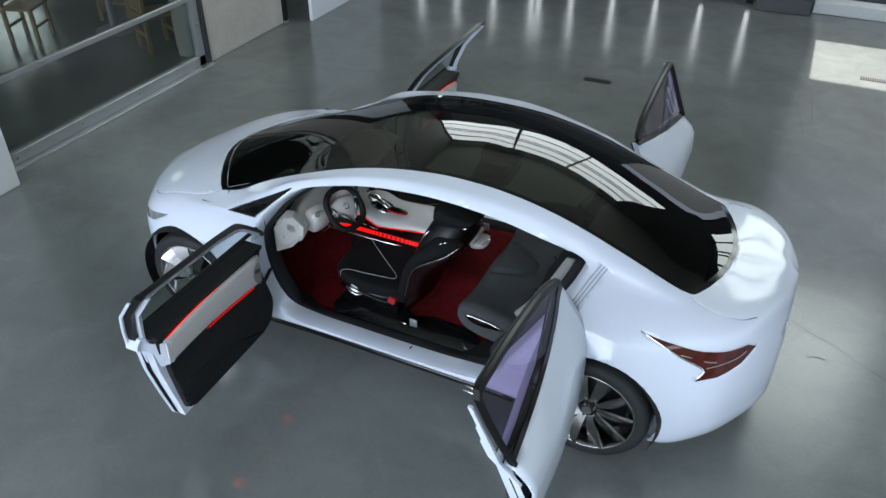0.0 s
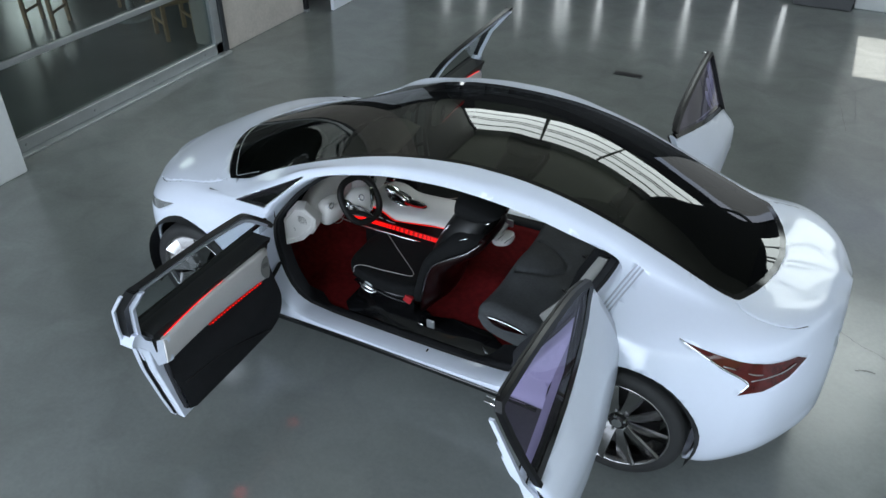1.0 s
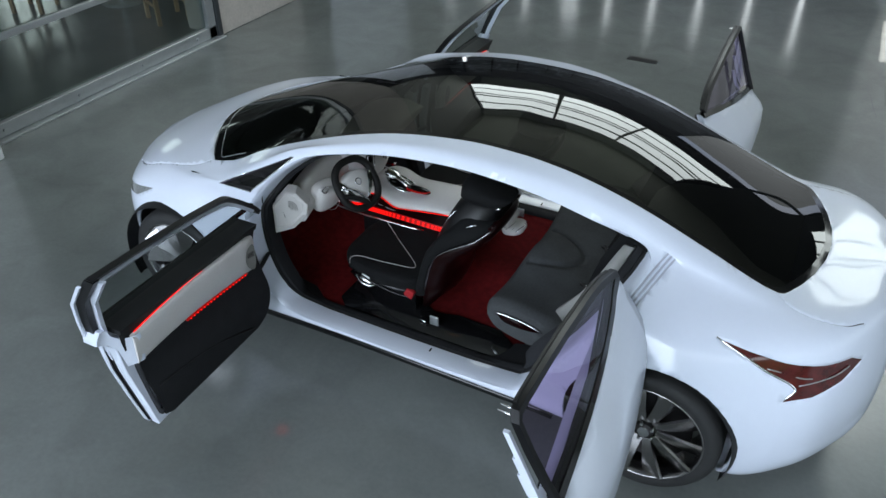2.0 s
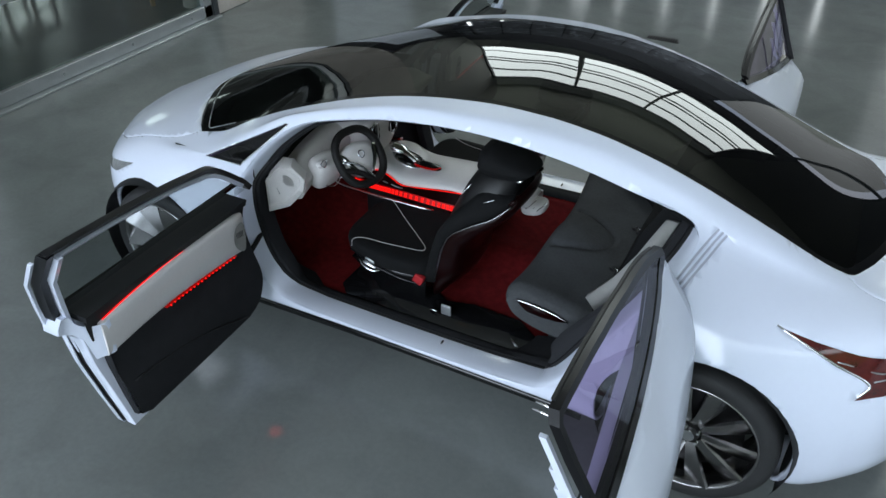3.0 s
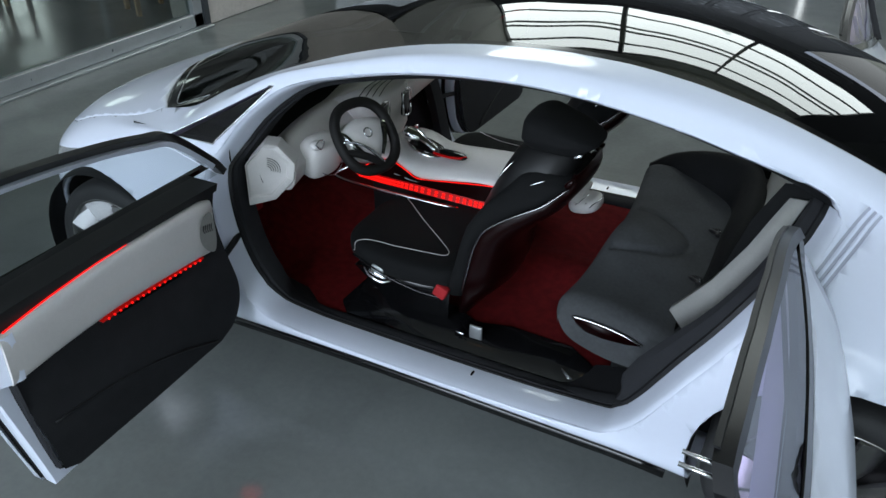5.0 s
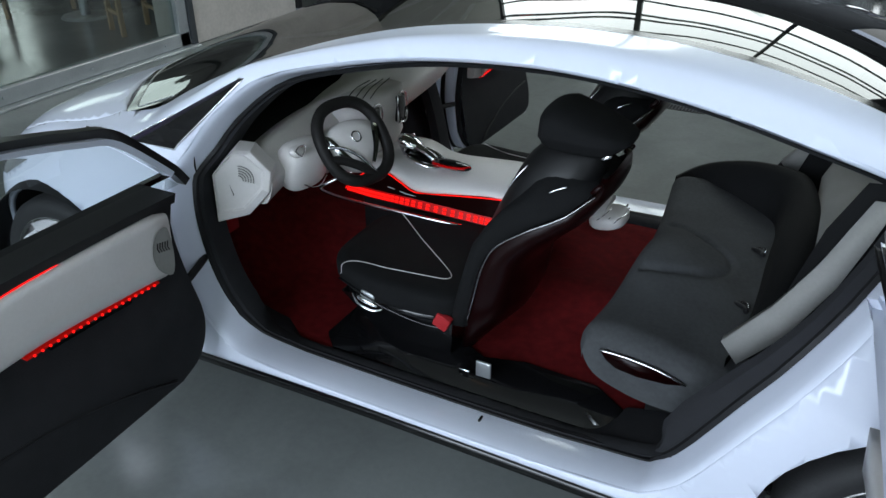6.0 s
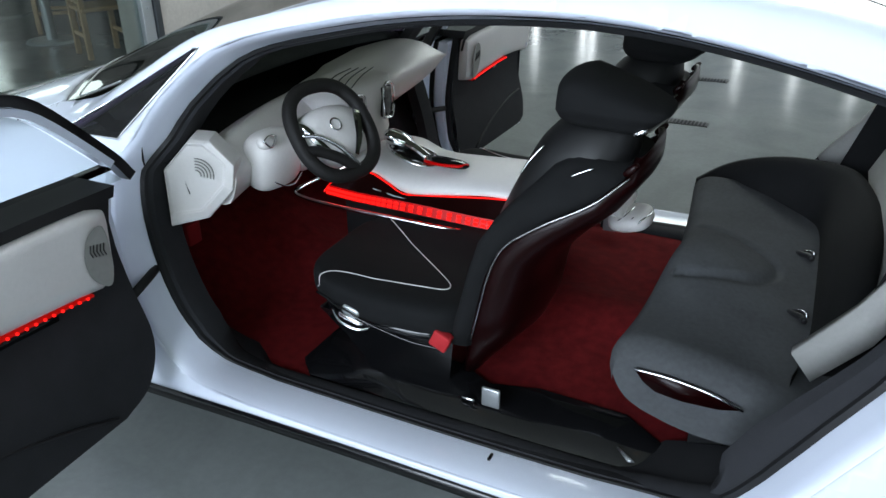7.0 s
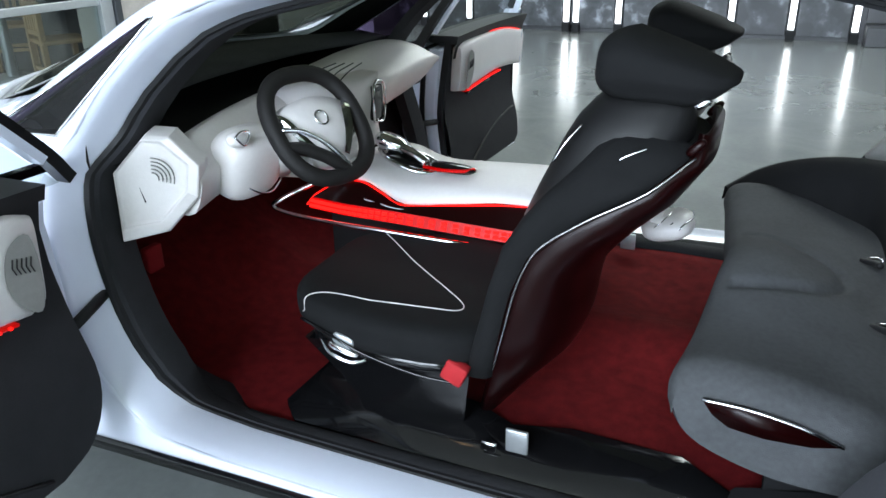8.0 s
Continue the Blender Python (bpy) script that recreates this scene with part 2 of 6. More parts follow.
def frames_along(path, closed=False, up=Vector((0, 0, 1))):
    path = [Vector(p) for p in path]
    n = len(path)
    out = []
    for i, p in enumerate(path):
        a = path[(i - 1) % n] if closed or i else path[i]
        b = path[(i + 1) % n] if closed or i < n - 1 else path[i]
        t = (b - a).normalized()
        s = t.cross(up)
        s = s.normalized() if s.length > 1e-4 else Vector((1, 0, 0))
        out.append((p, t, s, s.cross(t)))
    return out


def sweep(bm, path, profile, closed=False, up=Vector((0, 0, 1)), scales=None):
    """A profile of (side, up) points carried along a path."""
    rings = []
    for i, (p, t, s, u) in enumerate(frames_along(path, closed, up)):
        k = scales[i] if scales else 1.0
        rings.append([p + s * a * k + u * b * k for a, b in profile])
    if closed:
        rings.append(rings[0])
    loft(bm, rings, True, not closed)
    if closed:
        bmesh.ops.remove_doubles(bm, verts=bm.verts, dist=1e-6)
    return bm


def disc_profile(r, n=8, flat=1.0):
    return [(r * math.cos(2 * math.pi * i / n), r * flat * math.sin(2 * math.pi * i / n)) for i in range(n)]


def pchip(xk, yk, x):
    """Monotone cubic through the knots."""
    xk, yk, x = np.asarray(xk, float), np.asarray(yk, float), np.asarray(x, float)
    h, d = np.diff(xk), np.diff(yk) / np.diff(xk)
    m = np.zeros_like(yk)
    m[0], m[-1] = d[0], d[-1]
    for i in range(1, len(xk) - 1):
        if d[i - 1] * d[i] > 0:
            w1, w2 = 2 * h[i] + h[i - 1], h[i] + 2 * h[i - 1]
            m[i] = (w1 + w2) / (w1 / d[i - 1] + w2 / d[i])
    k = np.clip(np.searchsorted(xk, x) - 1, 0, len(h) - 1)
    s = (x - xk[k]) / h[k]
    return ((1 + 2 * s) * (1 - s) ** 2 * yk[k] + s * (1 - s) ** 2 * h[k] * m[k] + s * s * (3 - 2 * s) * yk[k + 1] + s * s * (s - 1) * h[k] * m[k + 1])


def spline(pts, per=8, closed=False):
    """Catmull-Rom through points of any dimension."""
    p = [np.array(q, float) for q in pts]
    n = len(p)
    out = []
    for i in range(n if closed else n - 1):
        a = p[(i - 1) % n] if closed or i else 2 * p[0] - p[1]
        b, c = p[i], p[(i + 1) % n]
        d = p[(i + 2) % n] if closed or i < n - 2 else 2 * p[-1] - p[-2]
        for j in range(per):
            s = j / per
            out.append(0.5 * (2 * b + (c - a) * s + (2 * a - 5 * b + 4 * c - d) * s * s + (3 * b - a - 3 * c + d) * s ** 3))
    if not closed:
        out.append(p[-1])
    return out


def inside(p, poly):
    x, y = p
    hit = False
    for (ax, ay), (bx, by) in zip(poly, poly[1:] + poly[:1]):
        if (ay > y) != (by > y) and x < (bx - ax) * (y - ay) / (by - ay) + ax:
            hit = not hit
    return hit


def cut(bm, poly, axes=(0, 2), keep=lambda f: True):
    """Cuts the sheet along a closed outline seen along the third axis; gives back the faces inside."""
    i, j = axes
    poly = [tuple(map(float, q)) for q in poly]
    for (ax, ay), (bx, by) in zip(poly, poly[1:] + poly[:1]):
        lo0, hi0, lo1, hi1 = min(ax, bx) - 1e-3, max(ax, bx) + 1e-3, min(ay, by) - 1e-3, max(ay, by) + 1e-3
        fs = []
        for f in bm.faces:
            us, ws = [v.co[i] for v in f.verts], [v.co[j] for v in f.verts]
            if max(us) >= lo0 and min(us) <= hi0 and max(ws) >= lo1 and min(ws) <= hi1 and keep(f):
                fs.append(f)
        if not fs:
            continue
        no, co = [0, 0, 0], [0, 0, 0]
        no[i], no[j], co[i], co[j] = -(by - ay), bx - ax, ax, ay
        geom = set(fs) | {e for f in fs for e in f.edges} | {v for f in fs for v in f.verts}
        bmesh.ops.bisect_plane(bm, geom=list(geom), dist=1e-6, plane_co=co, plane_no=no)
    out = []
    for f in bm.faces:
        c = f.calc_center_median()
        if keep(f) and inside((c[i], c[j]), poly):
            out.append(f)
    return out


def lift(bm, faces, both=True):
    """The faces taken out of a sheet into a mesh of their own, with the mirror half."""
    out = bmesh.new()
    known = {}
    for f in faces:
        vs = []
        for v in f.verts:
            if v not in known:
                known[v] = out.verts.new(v.co)
            vs.append(known[v])
        out.faces.new(vs)
    bmesh.ops.delete(bm, geom=list(faces), context="FACES")
    return mirrored(out) if both else out


def mirrored(bm):
    """Adds the half on the other side of the middle plane."""
    g = bmesh.ops.duplicate(bm, geom=bm.verts[:] + bm.edges[:] + bm.faces[:])["geom"]
    for v in g:
        if isinstance(v, bmesh.types.BMVert):
            v.co.y = -v.co.y
    bmesh.ops.reverse_faces(bm, faces=[f for f in g if isinstance(f, bmesh.types.BMFace)])
    bmesh.ops.remove_doubles(bm, verts=bm.verts, dist=2e-5)
    return bm


def flipped(bm):
    """The other side's copy alone."""
    for v in bm.verts:
        v.co.y = -v.co.y
    bmesh.ops.reverse_faces(bm, faces=bm.faces[:])
    return bm


# ---- the hall ----
bm = bmesh.new()
bmesh.ops.create_grid(bm, x_segments=2, y_segments=2, size=40)
floor = tagged(put("floor", bm, FLOOR_M, smooth=False), "grey polished concrete floor of a large hall", "floor", kind="structure")


def slab(name, x0, y0, z0, x1, y1, z1, material, label, category, bevel=0.0):
    return tagged(put(name, box(bmesh.new(), x0, y0, z0, x1, y1, z1, bevel), material, smooth=False), label, category, kind="structure")


CEIL = 8.2
slab("ceiling", -12, -11, CEIL, 13, 8.0, CEIL + 0.2, CEILING_M, "grey painted hall ceiling", "ceiling")
# north side: panel wall below, window band above, window front to the right
slab("wall_north_low", -12.0, 7.80, 0.0, 2.05, 8.0, 4.6, DARK_PANEL, "dark exhibition wall behind upright light strips", "wall")
slab("wall_north_left", -12.0, 7.80, 4.6, -4.2, 8.0, CEIL, GREY_WALL, "grey wall beside the high windows", "wall")
slab("wall_north_right", 4.4, 7.80, 4.6, 13, 8.0, CEIL, DARK_PANEL, "dark wall beside the high windows", "wall")
slab("wall_north_high", -4.2, 7.80, 7.75, 4.4, 8.0, CEIL, GREY_WALL, "grey wall strip above the high windows", "wall")
slab("wall_north_lintel", 2.05, 7.80, 3.75, 13, 8.0, 4.6, DARK_PANEL, "dark wall above the window front", "wall")
slab("window_sill_1", 2.05, 7.62, 0.0, 13, 7.98, 0.16, WHITE_WALL, "white sill along the foot of the window front", "window sill", 0.01)


def window(name, x0, x1, z0, z1, y, bays, rails, bar, label, turn=None):
    """A glazed front in the plane y, with uprights and rails; turn puts it elsewhere."""
    w = thing(name, label, "window", kind="structure")
    if turn is not None:
        w.matrix_world = turn
    for i in range(bays + 1):
        x = x0 + (x1 - x0) * i / bays
        part("mullion", box(bmesh.new(), x - bar, y - 0.05, z0, x + bar, y + 0.05, z1), WINDOW_FRAME, w, smooth=False)
    for z in rails:
        part("window_rail", box(bmesh.new(), x0, y - 0.03, z - bar * 0.8, x1, y + 0.03, z + bar * 0.8), WINDOW_FRAME, w, smooth=False)
    return w


window("window_1", -4.2, 4.4, 4.6, 7.75, 7.9, 3, (4.64, 5.3, 6.05, 6.3, 7.05, 7.7), 0.05, "high window band with dark steel bars")
window("window_2", 2.1, 12.9, 0.16, 3.75, 7.9, 5, (0.2, 3.71), 0.05, "ground-level window front in daylight")
window("window_3", -9, 11, 1.0, 7.0, 0, 8, (1.04, 2.6, 4.8, 6.96), 0.05, "tall window front behind the camera", pose(0, -10.9, 0))
# unseen east windows, put in only for light from the side
window("window_4", -10, 7.5, 0.6, 6.6, 0, 7, (0.64, 2.6, 4.6, 6.56), 0.05, "unseen side window front added to let in light", pose(12.9, 0, 0, 0, 0, 90))
slab("wall_south_low", -12, -11, 0, 13, -10.8, 1.0, WHITE_WALL, "white wall under the windows", "wall")
slab("wall_south_high", -12, -11, 7.0, 13, -10.8, CEIL, WHITE_WALL, "white wall above the windows", "wall")
slab("wall_east_low", 12.8, -10.8, 0, 13, 7.8, 0.6, WHITE_WALL, "low white wall under the added side windows", "wall")
slab("wall_east_high", 12.8, -10.8, 6.6, 13, 7.8, CEIL, WHITE_WALL, "white wall above the added side windows", "wall")
slab("wall_west_far", -12.2, -11, 0, -12.0, 8.0, CEIL, GREY_WALL, "far white wall of the next room", "wall")

# daylight behind the glass; the east lamp and its window are added fill
lamp_area("window_light_east", look((13.3, -1.2, 3.6), (0, -1.2, 3.0)), 17, 5.8, EAST_W, DAYLIGHT)
lamp_area("window_light_south", look((-3.4, -11.5, 4.0), (-2.4, 0, 3.0)), 13.5, 5.8, SOUTH_W, DAYLIGHT)
sun_d = bpy.data.lights.new("sun", "SUN")
sun_d.energy, sun_d.angle, sun_d.color = 5.0, radians(0.6), (1.0, 0.97, 0.92)
sun = new("sun", sun_d)
sun.matrix_world = look((2.0, 20.0, 23.0), (2.15, 8.0, 8.7))

# red courtesy lamps under the driver's armrest
for y0, at in ((-1.30, (-0.235, -1.365, 0.0)), (-1.74, (-0.20, -1.86, 0.0))):
    d = bpy.data.lights.new("courtesy_light", "SPOT")
    d.energy, d.color, d.spot_size, d.spot_blend, d.shadow_soft_size = 5.0, (1.0, 0.03, 0.02), radians(7), 1.0, 0.004
    new("courtesy_light", d).matrix_world = look((-0.535, y0, 0.60), at)

# what lies outside the glass
# the two north backdrops also block the sun; the yard's top trims its patch
slab("backdrop_sky", -7, 8.9, 4.4, 6.5, 8.95, 10.5, OUTSIDE_NORTH, "bright sky and treetops beyond the high windows", "backdrop")
slab("backdrop_yard", 1.9, 9.8, 0.0, 16, 9.9, 3.85, OUTSIDE_YARD, "bright yard beyond the window front", "backdrop")
slab("backdrop_south", -14, -12.4, 0.5, 14, -12.3, 8.2, OUTSIDE, "bright sky beyond the windows", "backdrop")
# unseen glowing sheet, part of the added east fill
slab("backdrop_east", 14.2, -13, 0.0, 14.3, 9.0, 8.2, FILL_EAST, "dim glowing sheet added behind the side windows", "backdrop")

# west side: pillar, glass door, pier
slab("pillar_west", -4.6, -2.2, 0.0, -3.84, -0.10, CEIL, WHITE_WALL, "pale grey plastered pillar", "pillar", 0.012)
slab("wall_west_pier", -4.6, 2.82, 0.0, -4.12, 4.28, CEIL, CONCRETE_WALL, "cast concrete pier beside the glass door", "wall", 0.012)
slab("wall_west_high", -4.5, -10.8, 3.0, -4.2, 7.80, CEIL, GREY_WALL, "grey plastered wall above the glass door", "wall")
slab("wall_west_south", -4.5, -10.8, 0.0, -4.2, -2.2, 3.0, WHITE_WALL, "white wall beyond the pillar", "wall")
slab("wall_west_north", -4.5, 6.4, 0.0, -4.2, 7.80, 3.0, DARK_PANEL, "dark wall beside the doorway", "wall")
slab("wall_west_niche", -6.5, 4.30, 0.0, -6.4, 6.4, 3.0, DARK_PANEL, "dark back of the doorway", "wall")

gdoor = thing("glass_door", "large steel-framed glass door with a bolted bottom rail", "door", kind="structure")
part("bottom_rail", box(bmesh.new(), -4.21, -0.10, 0.02, -4.12, 2.74, 0.135, 0.004), STEEL, gdoor, smooth=False)
part("floor_track", box(bmesh.new(), -4.24, -0.10, 0.0, -4.05, 2.80, 0.018, 0.003), STEEL, gdoor, smooth=False)
part("middle_rail", box(bmesh.new(), -4.19, -0.10, 0.745, -4.14, 2.66, 0.80, 0.004), STEEL, gdoor, smooth=False)
part("stile", box(bmesh.new(), -4.21, 2.63, 0.02, -4.12, 2.745, 3.0, 0.004), STEEL, gdoor, smooth=False)
part("door_post", box(bmesh.new(), -4.22, 2.75, 0.0, -4.10, 2.815, 3.0, 0.004), WINDOW_FRAME, gdoor, smooth=False)
part("glass_pane", box(bmesh.new(), -4.170, -0.10, 0.12, -4.160, 2.64, 3.0), GLASS_DOOR, gdoor, smooth=False)
for y in (0.135, 0.905, 1.675, 2.445):
    part("bolt", cyl(bmesh.new(), pose(-4.114, y, 0.075, 0, 90, 0), 0.014, 0.012, 0.014, 12), STEEL, gdoor, smooth=False)
for z in (0.5, 1.2, 1.9):
    part("bolt", cyl(bmesh.new(), pose(-4.114, 2.69, z, 0, 90, 0), 0.014, 0.012, 0.014, 12), STEEL, gdoor, smooth=False)


def slat_chair(x, y, turn):
    """A pale wooden chair with a slatted back."""
    c = thing("wooden_chair", "pale wooden chair with a slatted back", "chair", pose(x, y, 0, 0, 0, turn), group="wooden chairs")
    for lx in (-0.17, 0.17):
        for ly in (-0.17, 0.17):
            part("leg", box(bmesh.new(), lx - 0.022, ly - 0.022, 0, lx + 0.022, ly + 0.022, 0.40 if ly < 0 else 0.74, 0.004), WOOD, c, smooth=False)
    part("seat", box(bmesh.new(), -0.205, -0.205, 0.40, 0.205, 0.185, 0.435, 0.008), WOOD, c, smooth=False)
    for z in (0.49, 0.72):
        part("back_rail", box(bmesh.new(), -0.17, 0.155, z - 0.022, 0.17, 0.185, z + 0.022, 0.004), WOOD, c, smooth=False)
    for i in range(5):
        part("back_slat", box(bmesh.new(), -0.13 + 0.065 * i - 0.018, 0.162, 0.51, -0.13 + 0.065 * i + 0.018, 0.178, 0.70, 0.003), WOOD, c, smooth=False)
    for ly in (-0.17, 0.17):
        part("stretcher", box(bmesh.new(), -0.17, ly - 0.012, 0.18, 0.17, ly + 0.012, 0.212, 0.003), WOOD, c, smooth=False)
    return c


chair = slat_chair(-5.0, 2.95, 155)
copy_thing(chair, pose(-6.3, 3.6, 0, 0, 0, 40))
copy_thing(chair, pose(-6.6, 2.5, 0, 0, 0, 110))
table = thing("round_table", "pale wooden round table in the next room", "table", pose(-5.9, 3.15, 0))
part("tabletop", cyl(bmesh.new(), pose(0, 0, 0.735), 0.42, 0.42, 0.03, 40), WOOD, table, smooth=False)
part("pedestal", cyl(bmesh.new(), pose(0, 0, 0.37), 0.05, 0.04, 0.70, 16), STEEL, table, smooth=False)
part("foot", cyl(bmesh.new(), pose(0, 0, 0.012), 0.24, 0.22, 0.024, 32), STEEL, table, smooth=False)
slab("window_5", -11.98, 5.6, 1.2, -11.94, 6.8, 2.5, GLARE, "bright window at the end of the next room", "window")

# white board leaning open by the doorway, thin black post
board = thing("white_board", "glossy white display board standing on edge", "board")
part("panel", box(bmesh.new(), -3.87, 4.50, 0.0, -3.82, 6.3, 2.3, 0.006), BOARD_WHITE, board, smooth=False)
post = thing("black_post", "slim black post with a pale foot", "post")
part("shaft", box(bmesh.new(), -4.14, 4.285, 0.03, -4.09, 4.345, 2.6, 0.003), RUBBER, post, smooth=False)
part("foot", box(bmesh.new(), -4.15, 4.28, 0.0, -4.08, 4.35, 0.03, 0.003), STEEL, post, smooth=False)

# upright light strips with display panels between
STEP = 0.632


def light_strip(x):
    s = thing("light_strip", "upright white light strip on a black foot", "lamp", pose(x, 7.70, 0), group="light strips")
    part("foot", box(bmesh.new(), -0.045, -0.04, 0.0, 0.045, 0.05, 0.11, 0.006), RUBBER, s, smooth=False)
    part("channel", box(bmesh.new(), -0.035, 0.01, 0.11, 0.035, 0.05, 0.98, 0.003), STEEL, s, smooth=False)
    part("tube", box(bmesh.new(), -0.03, -0.022, 0.12, 0.03, 0.008, 0.97, 0.008, 2), STRIP_LIGHT, s, smooth=False)
    return s


first = light_strip(1.235)
for i in range(1, 11):
    copy_thing(first, pose(1.235 - STEP * i, 7.70, 0))
copy_thing(first, pose(1.235 - STEP * 5 + 0.12, 7.70, 0))


def display_panel(x):
    p = thing("display_panel", "dark grey printed display panel on the wall", "panel", pose(x, 7.74, 0), group="display panels")
    part("sheet", box(bmesh.new(), -0.26, -0.012, 0.05, 0.26, 0.012, 2.6, 0.003), PRINTED, p, smooth=False)
    part("edge", box(bmesh.new(), -0.268, 0.012, 0.045, 0.268, 0.03, 2.605, 0.003), RUBBER, p, smooth=False)
    return p


pan = display_panel(1.235 - STEP / 2)
for i in range(1, 10):
    copy_thing(pan, pose(1.235 - STEP * (i + 0.5), 7.74, 0))
bench2 = thing("low_plinth", "low dark plinth at the foot of the wall", "plinth")
part("body", box(bmesh.new(), 1.33, 7.45, 0.0, 2.03, 7.79, 0.20, 0.008), DARK_PANEL, bench2, smooth=False)
part("back_panel", box(bmesh.new(), 1.33, 7.74, 0.21, 2.03, 7.79, 2.6, 0.004), DARK_PANEL, bench2, smooth=False)


def drain(x, y, turn):
    d = thing("floor_drain", "small dark slotted floor drain cover", "drain", pose(x, y, 0, 0, 0, turn), group="floor drains")
    part("frame", box(bmesh.new(), -0.15, -0.05, 0.0, 0.15, 0.05, 0.004, 0.001), RIM_DARK, d, smooth=False)
    for i in range(12):
        part("slot", box(bmesh.new(), -0.135 + 0.0236 * i - 0.006, -0.038, 0.0042, -0.135 + 0.0236 * i + 0.006, 0.038, 0.0062), RUBBER, d, smooth=False)
    return d


dr = drain(0.07, 4.20, 0)
copy_thing(dr, pose(0.105, 3.0, 0))
copy_thing(dr, pose(2.84, 5.52, 0))

# downlights
for x, y in ((-2.5, -3.0), (2.5, -3.0), (-2.5, 2.0), (2.5, 2.0), (5.5, -0.5)):
    dl = thing("ceiling_downlight", "small round warm ceiling downlight", "lamp", pose(x, y, CEIL), group="downlights")
    part("housing", cyl(bmesh.new(), pose(0, 0, -0.04), 0.09, 0.11, 0.08, 24), STEEL, dl, smooth=False)
    part("diffuser", cyl(bmesh.new(), pose(0, 0, -0.085), 0.07, 0.07, 0.01, 24), WARM_LIGHT, dl, smooth=False)




def floor_crack(path, width):
    """A hairline crack in the concrete."""
    pts = [Vector((x, y, 0)) for x, y in spline(path, 6)]
    bm = bmesh.new()
    rng = random.Random(int(path[0][0] * 1000))
    rows = []
    for i, p in enumerate(pts):
        t = (pts[min(len(pts) - 1, i + 1)] - pts[max(0, i - 1)]).normalized()
        side_v = Vector((-t.y, t.x, 0)) * width * (0.4 + 0.6 * rng.random())
        wob = Vector((rng.uniform(-1, 1), rng.uniform(-1, 1), 0)) * 0.006
        rows.append([p + wob - side_v + Vector((0, 0, 0.0012)), p + wob + side_v + Vector((0, 0, 0.0012))])
    loft(bm, rows, False, False)
    tagged(put("floor_crack", bm, RIM_DARK, smooth=False), "thin dark crack in the concrete floor", "crack", kind="structure")


floor_crack([(1.46, 4.26), (2.02, 4.60), (2.71, 5.45)], 0.006)
floor_crack([(2.24, 4.86), (2.26, 4.5), (2.28, 4.13)], 0.004)
floor_crack([(2.11, 4.56), (2.16, 4.2), (2.22, 3.83)], 0.004)
floor_crack([(2.50, 0.48), (2.55, 0.50), (2.61, 0.504)], 0.006)
floor_crack([(2.37, 0.83), (2.5, 0.74), (2.65, 0.67), (2.9, 0.5), (3.3, 0.3)], 0.002)
# ---- the car: body sheet ----
# rows: x, half width, height; one table for each line that runs along the body
UNDER = ((-2.10, 0.05, 0.32), (-1.9, 0.30, 0.20), (-1.6, 0.55, 0.18), (0, 0.62, 0.19), (1.5, 0.60, 0.17), (2.0, 0.45, 0.2), (2.3, 0.05, 0.36))
ROCKER = ((-2.10, 0.12, 0.32), (-2.03, 0.24, 0.27), (-1.91, 0.42, 0.22), (-1.78, 0.60, 0.20), (-1.6, 0.76, 0.19), (-1.4, 0.80, 0.19), (-1.0, 0.83, 0.20), (-0.7, 0.84, 0.22), (0, 0.845, 0.235), (0.8, 0.85, 0.23), (1.2, 0.85, 0.20), (1.78, 0.78, 0.165), (2.0, 0.66, 0.21), (2.15, 0.50, 0.27), (2.25, 0.33, 0.33), (2.3, 0.12, 0.38))
LOW = ((-2.10, 0.14, 0.38), (-2.03, 0.27, 0.36), (-1.91, 0.46, 0.34), (-1.78, 0.64, 0.34), (-1.6, 0.80, 0.34), (-1.4, 0.84, 0.34), (-1.0, 0.85, 0.33), (0, 0.86, 0.32), (0.8, 0.865, 0.33), (1.4, 0.885, 0.36), (1.78, 0.84, 0.36), (2.0, 0.745, 0.38), (2.15, 0.565, 0.40), (2.25, 0.385, 0.43), (2.3, 0.14, 0.46))
WAIST = ((-2.10, 0.14, 0.46), (-2.03, 0.26, 0.50), (-1.91, 0.45, 0.54), (-1.78, 0.65, 0.57), (-1.6, 0.81, 0.60), (-1.4, 0.86, 0.61), (-1.2, 0.88, 0.61), (-1.0, 0.88, 0.58), (0, 0.88, 0.57), (0.8, 0.885, 0.58), (1.4, 0.905, 0.61), (1.78, 0.85, 0.58), (1.9, 0.79, 0.58), (2.0, 0.745, 0.58), (2.15, 0.57, 0.59), (2.25, 0.39, 0.58), (2.3, 0.13, 0.54))
SHOULDER = ((-2.10, 0.12, 0.53), (-2.03, 0.20, 0.58), (-1.91, 0.41, 0.62), (-1.78, 0.63, 0.66), (-1.6, 0.76, 0.72), (-1.4, 0.81, 0.755), (-1.2, 0.84, 0.785), (-1.0, 0.84, 0.80), (0, 0.855, 0.80), (0.8, 0.86, 0.82), (1.2, 0.85, 0.80), (1.4, 0.85, 0.78), (1.6, 0.82, 0.775), (1.78, 0.785, 0.765), (1.9, 0.735, 0.762), (1.95, 0.72, 0.762), (2.05, 0.65, 0.768), (2.15, 0.52, 0.775), (2.25, 0.32, 0.765), (2.3, 0.10, 0.64))
